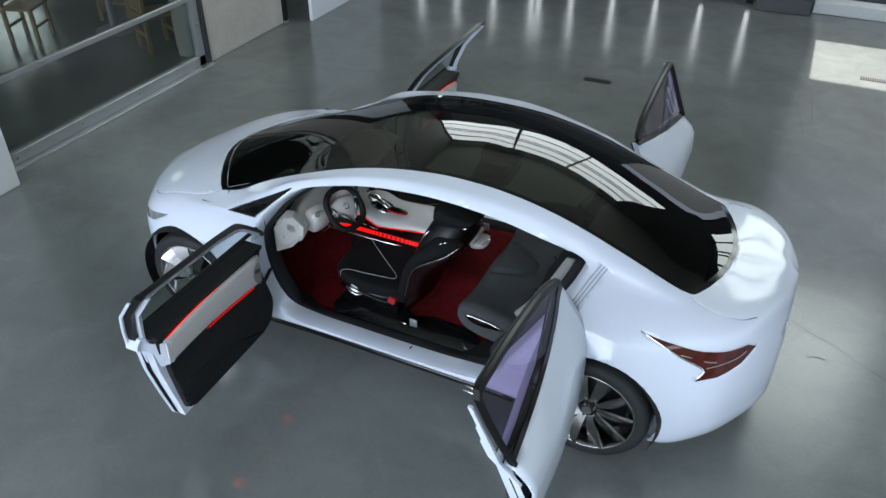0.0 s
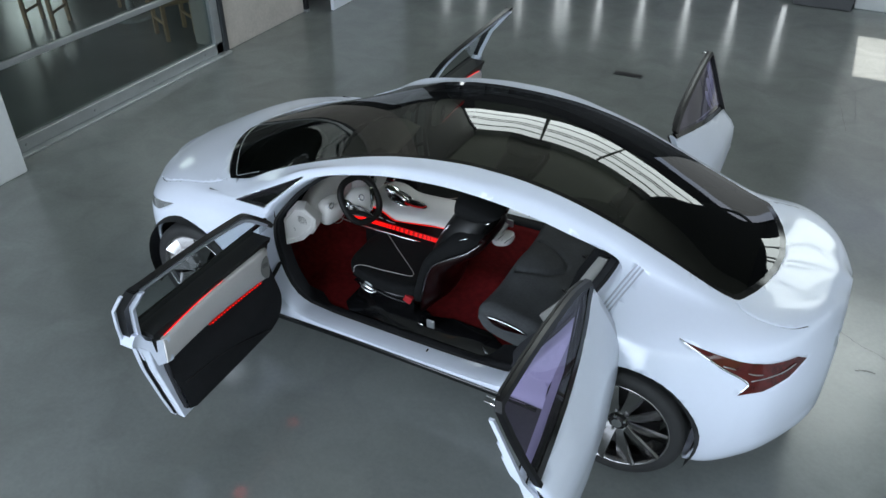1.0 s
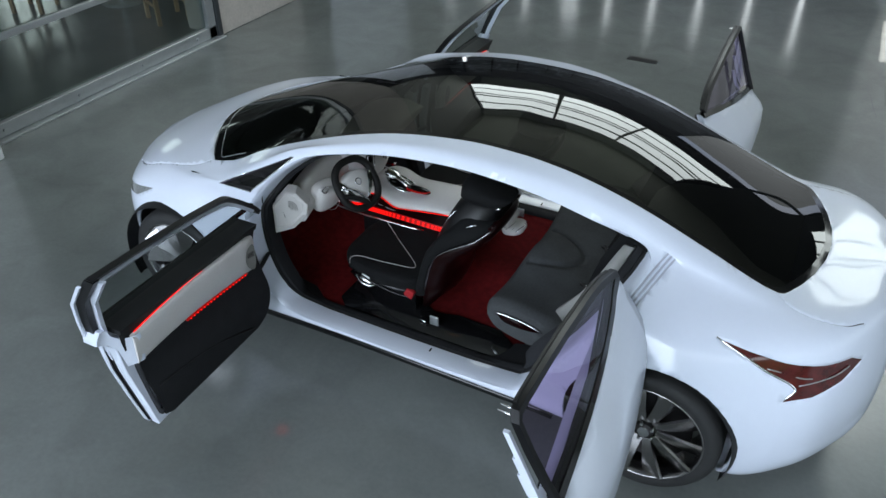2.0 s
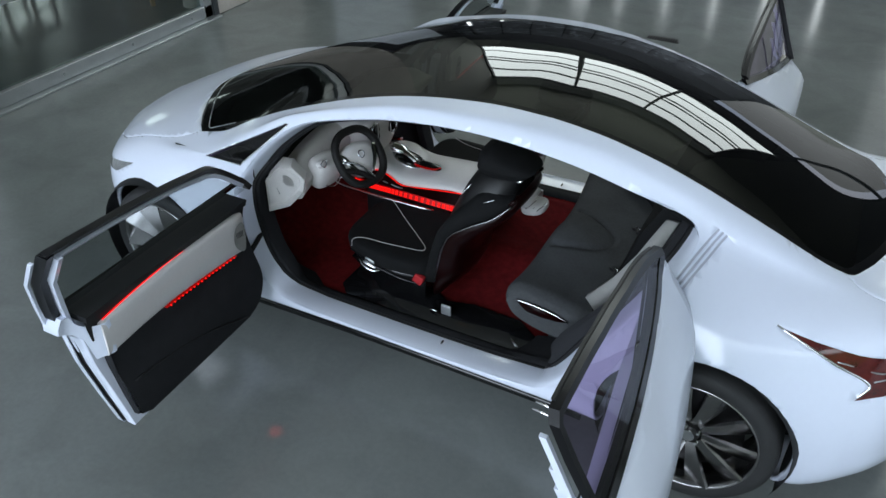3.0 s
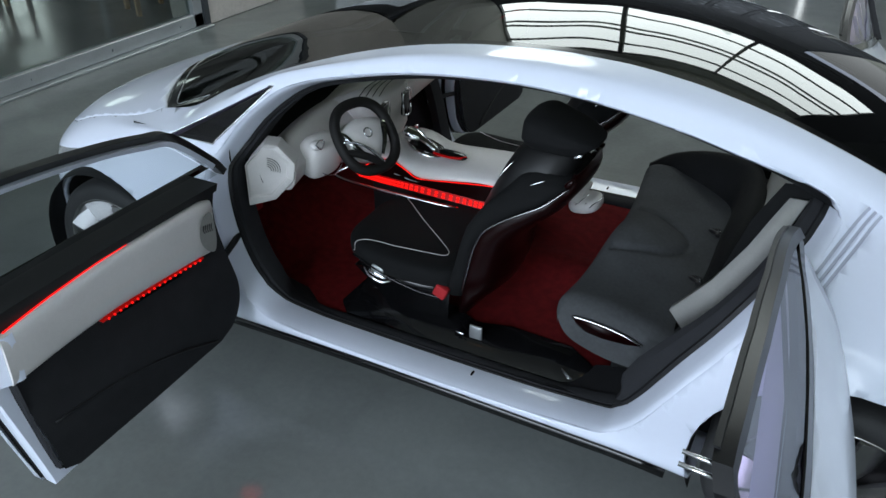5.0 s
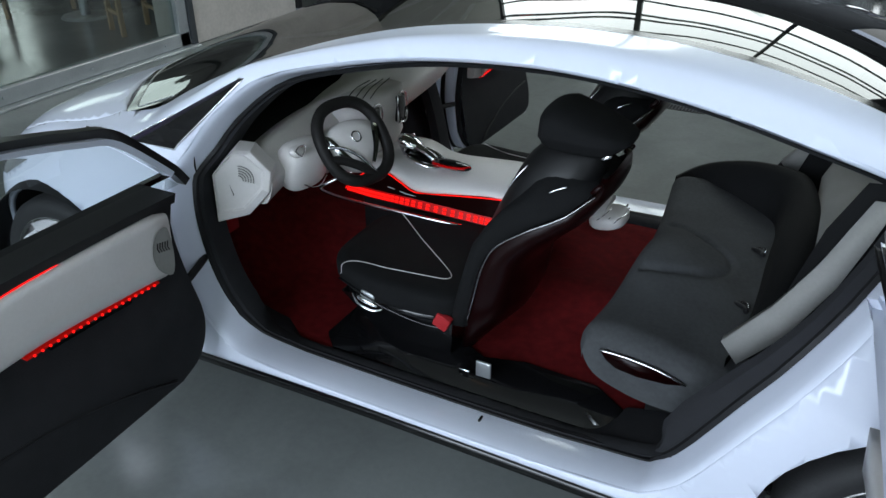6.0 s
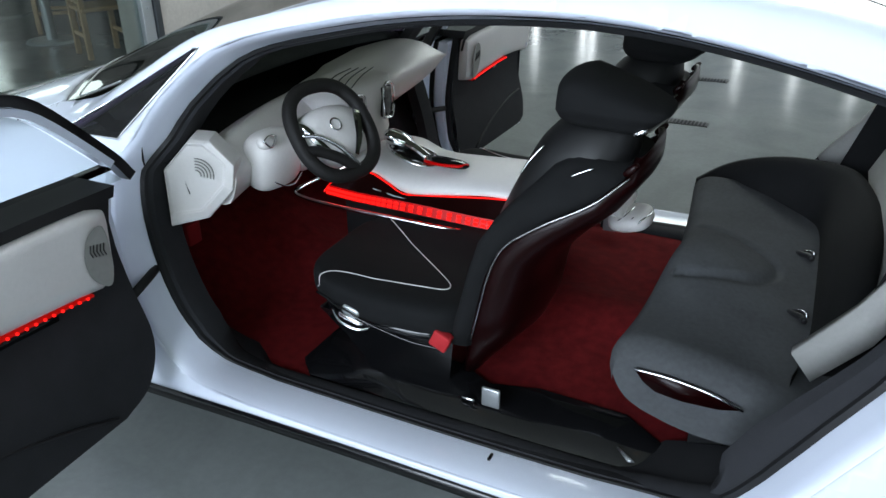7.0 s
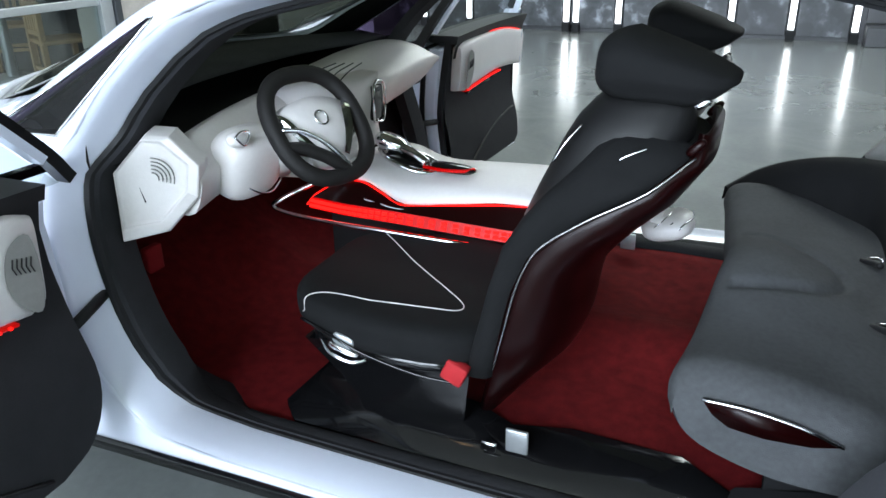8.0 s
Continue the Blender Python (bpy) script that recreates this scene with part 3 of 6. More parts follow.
BELT = ((-2.10, 0.10, 0.57), (-2.03, 0.16, 0.62), (-1.91, 0.36, 0.67), (-1.78, 0.55, 0.72), (-1.6, 0.68, 0.78), (-1.4, 0.735, 0.835), (-1.1, 0.765, 0.888), (-0.7, 0.765, 0.905), (0, 0.78, 0.915), (0.8, 0.785, 0.92), (1.2, 0.775, 0.905), (1.4, 0.755, 0.895), (1.6, 0.725, 0.885), (1.78, 0.70, 0.885), (1.9, 0.69, 0.895), (2.0, 0.64, 0.90), (2.12, 0.50, 0.905), (2.22, 0.29, 0.90), (2.3, 0.07, 0.72))
RAIL = ((-2.10, 0.08, 0.59), (-2.03, 0.12, 0.645), (-1.91, 0.29, 0.70), (-1.78, 0.45, 0.755), (-1.6, 0.58, 0.82), (-1.4, 0.655, 0.87), (-1.1, 0.715, 0.902), (-0.966, 0.735, 0.915), (-0.75, 0.727, 1.02), (-0.47, 0.705, 1.168), (-0.2, 0.675, 1.222), (0, 0.66, 1.257), (0.2, 0.655, 1.275), (0.4, 0.65, 1.278), (0.6, 0.64, 1.258), (0.8, 0.62, 1.217), (1.0, 0.61, 1.165), (1.15, 0.60, 1.11), (1.3, 0.605, 1.045), (1.5, 0.595, 0.985), (1.7, 0.575, 0.955), (1.9, 0.56, 0.947), (2.0, 0.515, 0.949), (2.12, 0.40, 0.95), (2.22, 0.21, 0.942), (2.3, 0.045, 0.76))
INNER = ((-2.10, 0.05, 0.60), (-2.03, 0.08, 0.66), (-1.91, 0.20, 0.72), (-1.78, 0.34, 0.78), (-1.6, 0.46, 0.84), (-1.4, 0.54, 0.888), (-1.2, 0.585, 0.912), (-1.11, 0.62, 0.922), (-1.0, 0.60, 0.945), (-0.8, 0.587, 1.045), (-0.6, 0.585, 1.135), (-0.4, 0.575, 1.208), (-0.2, 0.555, 1.267), (0, 0.535, 1.308), (0.2, 0.515, 1.33), (0.4, 0.50, 1.338), (0.6, 0.495, 1.33), (0.8, 0.49, 1.303), (1.0, 0.487, 1.255), (1.2, 0.483, 1.187), (1.4, 0.485, 1.108), (1.6, 0.492, 1.03), (1.772, 0.495, 0.968), (1.9, 0.41, 0.955), (2.12, 0.24, 0.955), (2.22, 0.10, 0.95), (2.3, 0.03, 0.77))
CENTRE = ((-2.10, 0, 0.61), (-2.03, 0, 0.67), (-1.91, 0, 0.735), (-1.78, 0, 0.795), (-1.6, 0, 0.86), (-1.43, 0, 0.91), (-1.2, 0, 1.02), (-1.0, 0, 1.10), (-0.8, 0, 1.175), (-0.6, 0, 1.24), (-0.4, 0, 1.295), (-0.2, 0, 1.34), (0, 0, 1.368), (0.2, 0, 1.385), (0.4, 0, 1.39), (0.6, 0, 1.38), (0.8, 0, 1.355), (1.0, 0, 1.31), (1.2, 0, 1.245), (1.4, 0, 1.165), (1.6, 0, 1.08), (1.767, 0, 1.01), (1.93, 0, 0.965), (2.05, 0, 0.96), (2.15, 0, 0.963), (2.23, 0, 0.962), (2.3, 0, 0.79))
LINES = (UNDER, ROCKER, LOW, WAIST, SHOULDER, BELT, RAIL, INNER, CENTRE)


def line_at(line, x):
    a = np.array(line)
    return pchip(a[:, 0], a[:, 1], x), pchip(a[:, 0], a[:, 2], x)


def body_sheet():
    xs = np.concatenate([np.linspace(-2.10, -1.9, 10, endpoint=False), np.linspace(-1.9, 1.9, 110, endpoint=False), np.linspace(1.9, 2.255, 18)])
    cols = [line_at(l, xs) for l in LINES]
    bm = bmesh.new()
    rings = []
    per = 6
    for k, x in enumerate(xs):
        row = [(c[0][k], c[1][k]) for c in cols]
        pts = spline(row + [(-row[-2][0], row[-2][1])], per)[:per * (len(row) - 1) + 1]
        rings.append([(x, -max(0.0, p[0]), p[1]) for p in pts])
    # even out the panels of nose and tail
    g = np.array(rings)
    weight = np.clip((np.abs(g[:, :, 0] - 0.25) - 1.25) / 0.25, 0, 1) * 0.5
    weight[:, :2 * per], weight[0], weight[-1] = 0, 0, 0
    for _ in range(14):
        far = np.concatenate([g[:, 1:], g[:, -2:-1] * (1, -1, 1)], 1)
        near = np.concatenate([g[:, :1], g[:, :-1]], 1)
        ahead, behind = np.concatenate([g[1:], g[-1:]]), np.concatenate([g[:1], g[:-1]])
        step = (far + near + ahead + behind) / 4 - g
        step[:, :, 0] = 0
        g = g + step * weight[:, :, None]
    rings = [[bm.verts.new(p) for p in row] for row in g.tolist()]
    for a, b in zip(rings[:-1], rings[1:]):
        for i in range(len(a) - 1):
            bm.faces.new((a[i], b[i], b[i + 1], a[i + 1]))
    # rounded ends
    for ring, d in ((rings[0], -1), (rings[-1], 1)):
        c = sum((v.co for v in ring), Vector()) / len(ring)
        c.y = 0.0
        prev = ring
        for s, push in ((0.7, 0.010), (0.35, 0.014), (0.0, 0.016)):
            cur = [bm.verts.new((v.co.x + d * push, v.co.y * s, c.z + (v.co.z - c.z) * s)) for v in ring] if s else None
            if cur is None:
                tip = bm.verts.new((ring[0].co.x + d * push, 0, c.z))
                for i in range(len(prev) - 1):
                    bm.faces.new((prev[i], prev[i + 1], tip) if d < 0 else (prev[i + 1], prev[i], tip))
            else:
                for i in range(len(ring) - 1):
                    q = (prev[i], prev[i + 1], cur[i + 1], cur[i])
                    bm.faces.new(q if d < 0 else tuple(reversed(q)))
                prev = cur
    bmesh.ops.remove_doubles(bm, verts=bm.verts, dist=1e-6)
    bmesh.ops.recalc_face_normals(bm, faces=bm.faces)
    if sum(f.normal.y for f in bm.faces if abs(f.calc_center_median().x) < 0.5) > 0:
        bmesh.ops.reverse_faces(bm, faces=bm.faces[:])
    return bm


def ring_of(cx, cz, r, n=36, a0=0.0):
    return [(cx + r * math.cos(a0 + 2 * math.pi * i / n), cz + r * math.sin(a0 + 2 * math.pi * i / n)) for i in range(n)]


def pair(name, bm, material, label=""):
    """A part of one side, and the same on the other side."""
    other = bm.copy()
    return part(name, bm, material, car, label), part(name, flipped(other), material, car, label)


car = thing("concept_car", "pearl white four-door concept saloon with all doors open", "car")
sheet = body_sheet()
side = lambda f: f.calc_center_median().y < -0.5 or abs(f.normal.y) > 0.5

# wheel arches
for cx in (-1.27, 1.4):
    fs = cut(sheet, ring_of(cx, 0.338, 0.374), (0, 2), lambda f: f.calc_center_median().y < -0.55)
    bmesh.ops.delete(sheet, geom=fs, context="FACES")
# door opening
OPENING = [tuple(p) for p in spline([(-0.735, 0.86), (-0.66, 0.97), (-0.56, 1.07), (-0.42, 1.165), (-0.2, 1.222), (0, 1.257), (0.2, 1.275), (0.4, 1.278), (0.6, 1.258), (0.8, 1.217), (1.0, 1.165), (1.168, 1.116), (1.238, 1.076), (1.246, 1.01), (1.12, 0.80), (0.985, 0.58), (0.88, 0.385), (0.80, 0.305), (0.70, 0.280), (0.3, 0.268), (-0.2, 0.268), (-0.46, 0.275), (-0.57, 0.305), (-0.64, 0.40), (-0.69, 0.57), (-0.73, 0.74)], 4, True)]
fs = cut(sheet, OPENING, (0, 2), lambda f: f.calc_center_median().y < -0.5)
bmesh.ops.delete(sheet, geom=fs, context="FACES")
# roof and screens
half = [(-1.445, 0.0), (-1.425, -0.10), (-1.385, -0.20), (-1.32, -0.33), (-1.24, -0.46), (-1.17, -0.55), (-1.11, -0.607), (-1.06, -0.604)]
half += [(x, -w + 0.004) for x, w in zip(np.linspace(-1.0, 1.70, 40), line_at(INNER, np.linspace(-1.0, 1.70, 40))[0])]
half += [(1.765, -0.487), (1.785, -0.476), (1.802, -0.452), (1.845, -0.37), (1.885, -0.265), (1.915, -0.14), (1.928, 0.0)]
inner_half = [(x + 0.045 * max(0.0, min(1.0, (-0.98 - x) / 0.25)) - 0.03 * max(0.0, min(1.0, (x - 1.5) / 0.35)), y * 0.95) for x, y in half]
fs = cut(sheet, inner_half + [(inner_half[-1][0], 0.05), (inner_half[0][0], 0.05)], (0, 1), lambda f: f.calc_center_median().z > 0.8)


def section_z(x, y):
    """Height of the upper body at a place in plan."""
    row = [line_at(l, np.array([x])) for l in LINES[5:]]
    pts = spline([(float(a[0]), float(b[0])) for a, b in row], 6)[::-1]
    return float(np.interp(abs(y), [p[0] for p in pts], [p[1] for p in pts]))


def screen_terms(x, y):
    return [1.0, x, x * x, x ** 3, y * y, x * y * y, x * x * y * y, y ** 4]


# one smooth surface through the windscreen's rim and its centre line
SCREEN_RIM = [(x, y) for x, y in half if x < -0.5]
SCREEN_PTS = [(x, y, section_z(x, y)) for x, y in SCREEN_RIM] * 3 + [(x, 0.0, float(line_at(CENTRE, np.array([x]))[1][0])) for x in np.linspace(-1.445, -0.45, 24)] + [(x, -0.3, section_z(x, -0.3)) for x in np.linspace(-0.75, -0.45, 6)]
SCREEN_FIT = np.linalg.lstsq(np.array([screen_terms(x, y) for x, y, z in SCREEN_PTS]), np.array([z for x, y, z in SCREEN_PTS]), rcond=None)[0]


def even_screen(bm):
    for v in bm.verts:
        if v.co.x < -0.45:
            k = min(1.0, (-0.45 - v.co.x) / 0.35)
            k = k * k * (3 - 2 * k)
            v.co.z += k * (float(np.dot(SCREEN_FIT, screen_terms(v.co.x, v.co.y))) - v.co.z)
    return bm


roof = part("roof_glass", even_screen(lift(sheet, fs)), ROOF_GLASS, car, "dark tinted glass roof running from windscreen to tail")
fs = cut(sheet, half + [(1.935, 0.05), (-1.445, 0.05)], (0, 1), lambda f: f.calc_center_median().z > 0.8)
part("glass_border", even_screen(lift(sheet, fs)), BLACK_GLOSS, car, "black printed border of the roof glass")
# bright lower edge of the windscreen
RIM_LINE = [(x, y) for x, y in inner_half if x < -0.9]
bm = bmesh.new()
sweep(bm, [(x + 0.004, y, float(np.dot(SCREEN_FIT, screen_terms(x + 0.004, y))) + 0.001) for x, y in spline([(x, -y) for x, y in RIM_LINE[:0:-1]] + RIM_LINE, 6)], disc_profile(0.0016, 6))
part("screen_edge", bm, STEEL, car)
# quarter window ahead of the door
QUARTER = [(-0.955, 0.905), (-0.745, 0.910), (-0.735, 0.925), (-0.50, 1.135), (-0.485, 1.152), (-0.505, 1.147), (-0.75, 1.013)]
fs = cut(sheet, QUARTER, (0, 2), lambda f: f.calc_center_median().y < -0.5)
pair("quarter_window", lift(sheet, fs, False), TINT_GLASS, "dark triangular quarter window")
# tail lamps
TAIL = [(1.585, 0.865), (1.72, 0.842), (1.86, 0.824), (2.0, 0.822), (2.09, 0.828), (2.13, 0.80), (2.08, 0.735), (1.99, 0.685), (1.89, 0.665), (1.925, 0.715), (1.89, 0.745), (1.75, 0.805)]
fs = cut(sheet, TAIL, (0, 2), lambda f: f.calc_center_median().y < -0.1)
pair("tail_lamp", lift(sheet, fs, False), TAIL_RED, "dark red arrow-shaped tail lamp")
# dark plate recess on the tail
fs = cut(sheet, [(-0.30, 0.80), (-0.31, 0.725), (-0.27, 0.70), (0.05, 0.70), (0.05, 0.815)], (1, 2), lambda f: f.calc_center_median().x > 2.1)
recess = lift(sheet, fs)
recess.normal_update()
for v in recess.verts:
    v.co -= v.normal * 0.01
part("plate_recess", recess, RUBBER, car)
# head lamps
HEAD = [(-1.80, 0.648), (-1.70, 0.688), (-1.58, 0.725), (-1.42, 0.765), (-1.56, 0.685), (-1.68, 0.655)]
fs = cut(sheet, HEAD, (0, 2), lambda f: f.calc_center_median().y < -0.3)
pair("head_lamp", lift(sheet, fs, False), LENS, "silver slit head lamp")


def shut_line(path, axes, keep, width=0.005, material=None, depth=0.006):
    """A narrow gap between two panels, with its dark floor just below."""
    pts = [tuple(p) for p in spline(path, 5)]
    left, right = [], []
    for i, p in enumerate(pts):
        a, c = pts[max(0, i - 1)], pts[min(len(pts) - 1, i + 1)]
        tx, ty = c[0] - a[0], c[1] - a[1]
        l = math.hypot(tx, ty)
        left.append((p[0] - ty / l * width / 2, p[1] + tx / l * width / 2))
        right.append((p[0] + ty / l * width / 2, p[1] - tx / l * width / 2))
    fs = cut(sheet, left + right[::-1], axes, keep)
    out = lift(sheet, fs, False)
    out.normal_update()
    for v in out.verts:
        v.co -= v.normal * depth
    pair("shut_line", out, material or RUBBER)


shut_line([(-1.74, -0.555), (-1.62, -0.635), (-1.42, -0.668), (-1.27, -0.672), (-1.18, -0.645), (-1.135, -0.605)], (0, 1), lambda f: f.calc_center_median().z > 0.6)
shut_line([(1.775, -0.50), (1.82, -0.535), (1.92, -0.555), (2.03, -0.535), (2.10, -0.475)], (0, 1), lambda f: f.calc_center_median().z > 0.72)
# pressed ribs at the rear pillar; grey colour stands for the shade in them
for dx in (0.0, 0.020, 0.040):
    shut_line([(1.312 + 0.8 * dx, 1.080 - 0.4 * dx), (1.268 + dx, 1.015 - 0.2 * dx), (1.228 + dx, 0.945), (1.180 + dx, 0.860)], (0, 2), lambda f: f.calc_center_median().y < -0.5, 0.0085, GROOVE_SHADE, 0.004)
shell = part("body_shell", mirrored(sheet), PEARL, car)
solid(shell, 0.018)


# ---- wheels ----
def wheel(x, y, out):
    """out: -1 for the side at negative y."""
    w = thing("wheel", "twisted-spoke alloy wheel with black tyre", "wheel")
    w.parent = car
    w.location = (x, y, 0.332)
    bm = bmesh.new()
    prof = [(0.255, -0.11), (0.280, -0.118), (0.312, -0.114), (0.328, -0.095), (0.332, -0.06), (0.332, 0), (0.332, 0.06), (0.328, 0.095), (0.312, 0.114), (0.280, 0.118), (0.255, 0.11)]
    n = 64
    loft(bm, [[(r * math.cos(2 * math.pi * k / n), d, r * math.sin(2 * math.pi * k / n)) for r, d in prof] for k in range(n + 1)], False, False)
    bmesh.ops.remove_doubles(bm, verts=bm.verts, dist=1e-5)
    bmesh.ops.recalc_face_normals(bm, faces=bm.faces)
    part("tyre", bm, TYRE, w)
    bm = bmesh.new()
    prof = [(0.262, 0.105), (0.266, 0.112), (0.262, 0.118), (0.254, 0.112), (0.246, 0.09), (0.238, 0.0), (0.244, -0.1), (0.256, -0.1), (0.256, 0.08)]
    loft(bm, [[(r * math.cos(2 * math.pi * k / n), out * d, r * math.sin(2 * math.pi * k / n)) for r, d in prof] for k in range(n + 1)], True, False)
    bmesh.ops.remove_doubles(bm, verts=bm.verts, dist=1e-5)
    bmesh.ops.recalc_face_normals(bm, faces=bm.faces)
    part("rim", bm, RIM, w)
    part("brake_disc", cyl(bmesh.new(), pose(0, out * 0.02, 0, 90), 0.2, 0.2, 0.03, 40), RIM_DARK, w, smooth=False)
    part("hub", cyl(bmesh.new(), pose(0, out * 0.06, 0, 90 * -out), 0.06, 0.04, 0.06, 24), RIM_DARK, w, smooth=False)
    part("hub_cap", cyl(bmesh.new(), pose(0, out * 0.095, 0, 90), 0.028, 0.026, 0.014, 24), CHROME, w, smooth=False)
    for k in range(10):
        a = 2 * math.pi * k / 10
        bm = bmesh.new()
        rings = []
        for s in np.linspace(0, 1, 7):
            r = 0.05 + 0.202 * s
            wd = 0.019 + 0.036 * s ** 1.3
            tw = radians(30) * (0.3 + 0.7 * s)
            d = out * (0.075 + 0.02 * math.sin(s * math.pi * 0.6))
            ring = []
            for u, v in ((-1, -0.35), (1, -0.35), (1, 0.35), (-1, 0.35)):
                lx, ly = u * wd, v * 0.02
                cx = lx * math.cos(tw) - ly * math.sin(tw)
                cy = lx * math.sin(tw) + ly * math.cos(tw)
                ca, sa = math.cos(a), math.sin(a)
                ring.append((r * ca - cx * sa, d + out * cy, r * sa + cx * ca))
            rings.append(ring)
        loft(bm, rings)
        bmesh.ops.recalc_face_normals(bm, faces=bm.faces)
        sharp(part("spoke", bm, RIM, w), 40)
    for k in range(5):
        a = 2 * math.pi * (k + 0.5) / 5
        part("wheel_nut", cyl(bmesh.new(), pose(0.045 * math.cos(a), out * 0.096, 0.045 * math.sin(a), 90), 0.008, 0.008, 0.016, 6), CHROME, w, smooth=False)
    return w


for x, y in ((-1.27, 0.742), (1.4, 0.775)):
    wheel(x, -y, -1)
    wheel(x, y, 1)


# ---- doorway linings ----
def skin_y(x, z):
    """Half width of the body at a place on its side."""
    cols = [line_at(l, np.array([x])) for l in LINES]
    pts = spline([(float(c[0][0]), float(c[1][0])) for c in cols], 6)
    best = min(pts[6:], key=lambda p: abs(p[1] - z))
    return float(best[0])


def loop_at(inset, depth, poly=OPENING, n=None):
    """The doorway outline drawn in by inset and set in from the skin by depth."""
    out = []
    m = len(poly)
    for i, (x, z) in enumerate(poly):
        a, b = poly[i - 2], poly[(i + 2) % m]
        tx, tz = b[0] - a[0], b[1] - a[1]
        l = math.hypot(tx, tz)
        nx, nz = tz / l, -tx / l
        low = max(0.0, nz) ** 4
        # the sill is broad and nearly flat
        rise = float(np.interp(depth, (0.0, 0.012, 0.035, 0.065, 0.092, 0.20), (0.0, 0.005, 0.005, 0.002, -0.003, -0.02))) + 0.3 * max(0.0, inset - 0.036)
        broad = float(np.interp(depth, (0.0, 0.012, 0.035, 0.065, 0.092, 0.15, 0.20), (0.0, 0.018, 0.064, 0.102, 0.136, 0.165, 0.20)))
        top = max(0.0, -nz) ** 2
        rear = max(0.0, -nx) ** 2 * min(1.0, max(0.0, (x - 0.78) / 0.1))
        inset_here = rear * (1.8 + 3.2 * max(0.0, min(1.0, (0.78 - z) / 0.3))) * max(0.0, inset - 0.0545) + (inset - 0.5 * top * max(0.0, inset - 0.036)) * (1.0 - low) + low * rise
        out.append((x + nx * inset_here, z + nz * inset_here, depth * (1.0 - low) + broad * low))
    return [Vector((q[0], -(skin_y(p[0], p[1]) - q[2]), q[1])) for p, q in zip(poly, out)]


def band(name, rings, material, both=True, label="", hard=40):
    for k in ((1, -1) if both else (1,)):
        bm = bmesh.new()
        rr = [list(r) + [r[0]] for r in rings]
        vs = loft(bm, rr, False, False)
        bmesh.ops.remove_doubles(bm, verts=bm.verts, dist=1e-6)
        if k < 0:
            flipped(bm)
        sharp(part(name, bm, material, car, label), hard)


band("door_jamb", [loop_at(-0.004, 0.004), loop_at(0.006, 0.008), loop_at(0.014, 0.02), loop_at(0.021, 0.04), loop_at(0.028, 0.068), loop_at(0.036, 0.092)], PEARL)
band("door_seal", [loop_at(0.034, 0.091), loop_at(0.037, 0.082), loop_at(0.050, 0.085), loop_at(0.054, 0.097), loop_at(0.054, 0.15), loop_at(0.042, 0.16)], RUBBER)
band("doorway_trim", [loop_at(0.050, 0.10), loop_at(0.052, 0.094), loop_at(0.064, 0.10), loop_at(0.068, 0.12), loop_at(0.060, 0.18), loop_at(0.03, 0.20)], DOOR_CLOTH)
# sill line under the doors
for k in (-1, 1):
    bm = bmesh.new()
    sweep(bm, [(x, k * (float(line_at(ROCKER, np.array([x]))[0][0]) + 0.004), float(line_at(ROCKER, np.array([x]))[1][0]) - 0.004) for x in np.linspace(-0.98, 0.98, 24)], [(-0.012, -0.022), (0.012, -0.022), (0.012, 0.01), (-0.012, 0.01)])
    part("sill_strip", bm, BLACK_GLOSS, car)
# latch pin on the sill
for k in (-1, 1):
    part("sill_latch", box(bmesh.new(), 0.287, k * 0.778 - 0.012, 0.262, 0.294, k * 0.778 + 0.012, 0.2765, 0.001), BLACK_GLOSS, car)
# bright trim round the quarter window
for k in (-1, 1):
    bm = bmesh.new()
    sweep(bm, [Vector((x, k * (skin_y(x, z) + 0.001), z)) for x, z in QUARTER], disc_profile(0.0035, 6), True)
    part("quarter_window_trim", bm, CHROME, car)
# wheel wells
for cx in (-1.27, 1.4):
    for k in (-1, 1):
        bm = bmesh.new()
        loft(bm, [[(cx + r * math.cos(math.pi * i / 20), k * y, 0.338 + r * math.sin(math.pi * i / 20)) for i in range(-3, 24)] for r, y in ((0.372, 0.88), (0.39, 0.84), (0.40, 0.55), (0.05, 0.54))], False, False)
        part("wheel_well", bm, RUBBER, car)
# belly pan
part("belly_pan", box(bmesh.new(), -1.9, -0.60, 0.165, 2.0, 0.60, 0.19, 0.01), RUBBER, car)


# ---- doors ----
def tumble(z, top):
    return float(pchip((0.2, 0.45, 0.6, 0.82, 0.92, 1.10, 1.30), (0.06, 0.016, 0.0, 0.012, 0.04, 0.40 * top, top), np.array([z]))[0])


def rear_lean(u, z):
    """The rear door leans in from its waist to the belt, then flat to the roof."""
    w = float(np.interp(u, (0.0, 0.1, 0.35, 0.65, 1.0), (0.048, 0.038, 0.012, -0.008, -0.015)))
    b = float(np.interp(u, (-0.05, 0.1, 0.2, 0.35, 0.5, 0.65, 0.8, 1.05), (0.25, 0.225, 0.20, 0.171, 0.150, 0.134, 0.123, 0.112)))
    zb = 1.085 - 0.191 * u
    if z >= zb:
        zt = float(np.interp(u, (0.03, 0.22, 0.45, 0.7, 0.93), (1.12, 1.16, 1.207, 1.242, 1.257)))
        return b + (0.27 - b) * min(1.3, (z - zb) / max(0.03, zt - zb))
    return float(pchip((0.2, 0.45, 0.62, 0.75, zb), (w + 0.08, w + 0.02, w, w + 0.008, b), np.array([z]))[0])


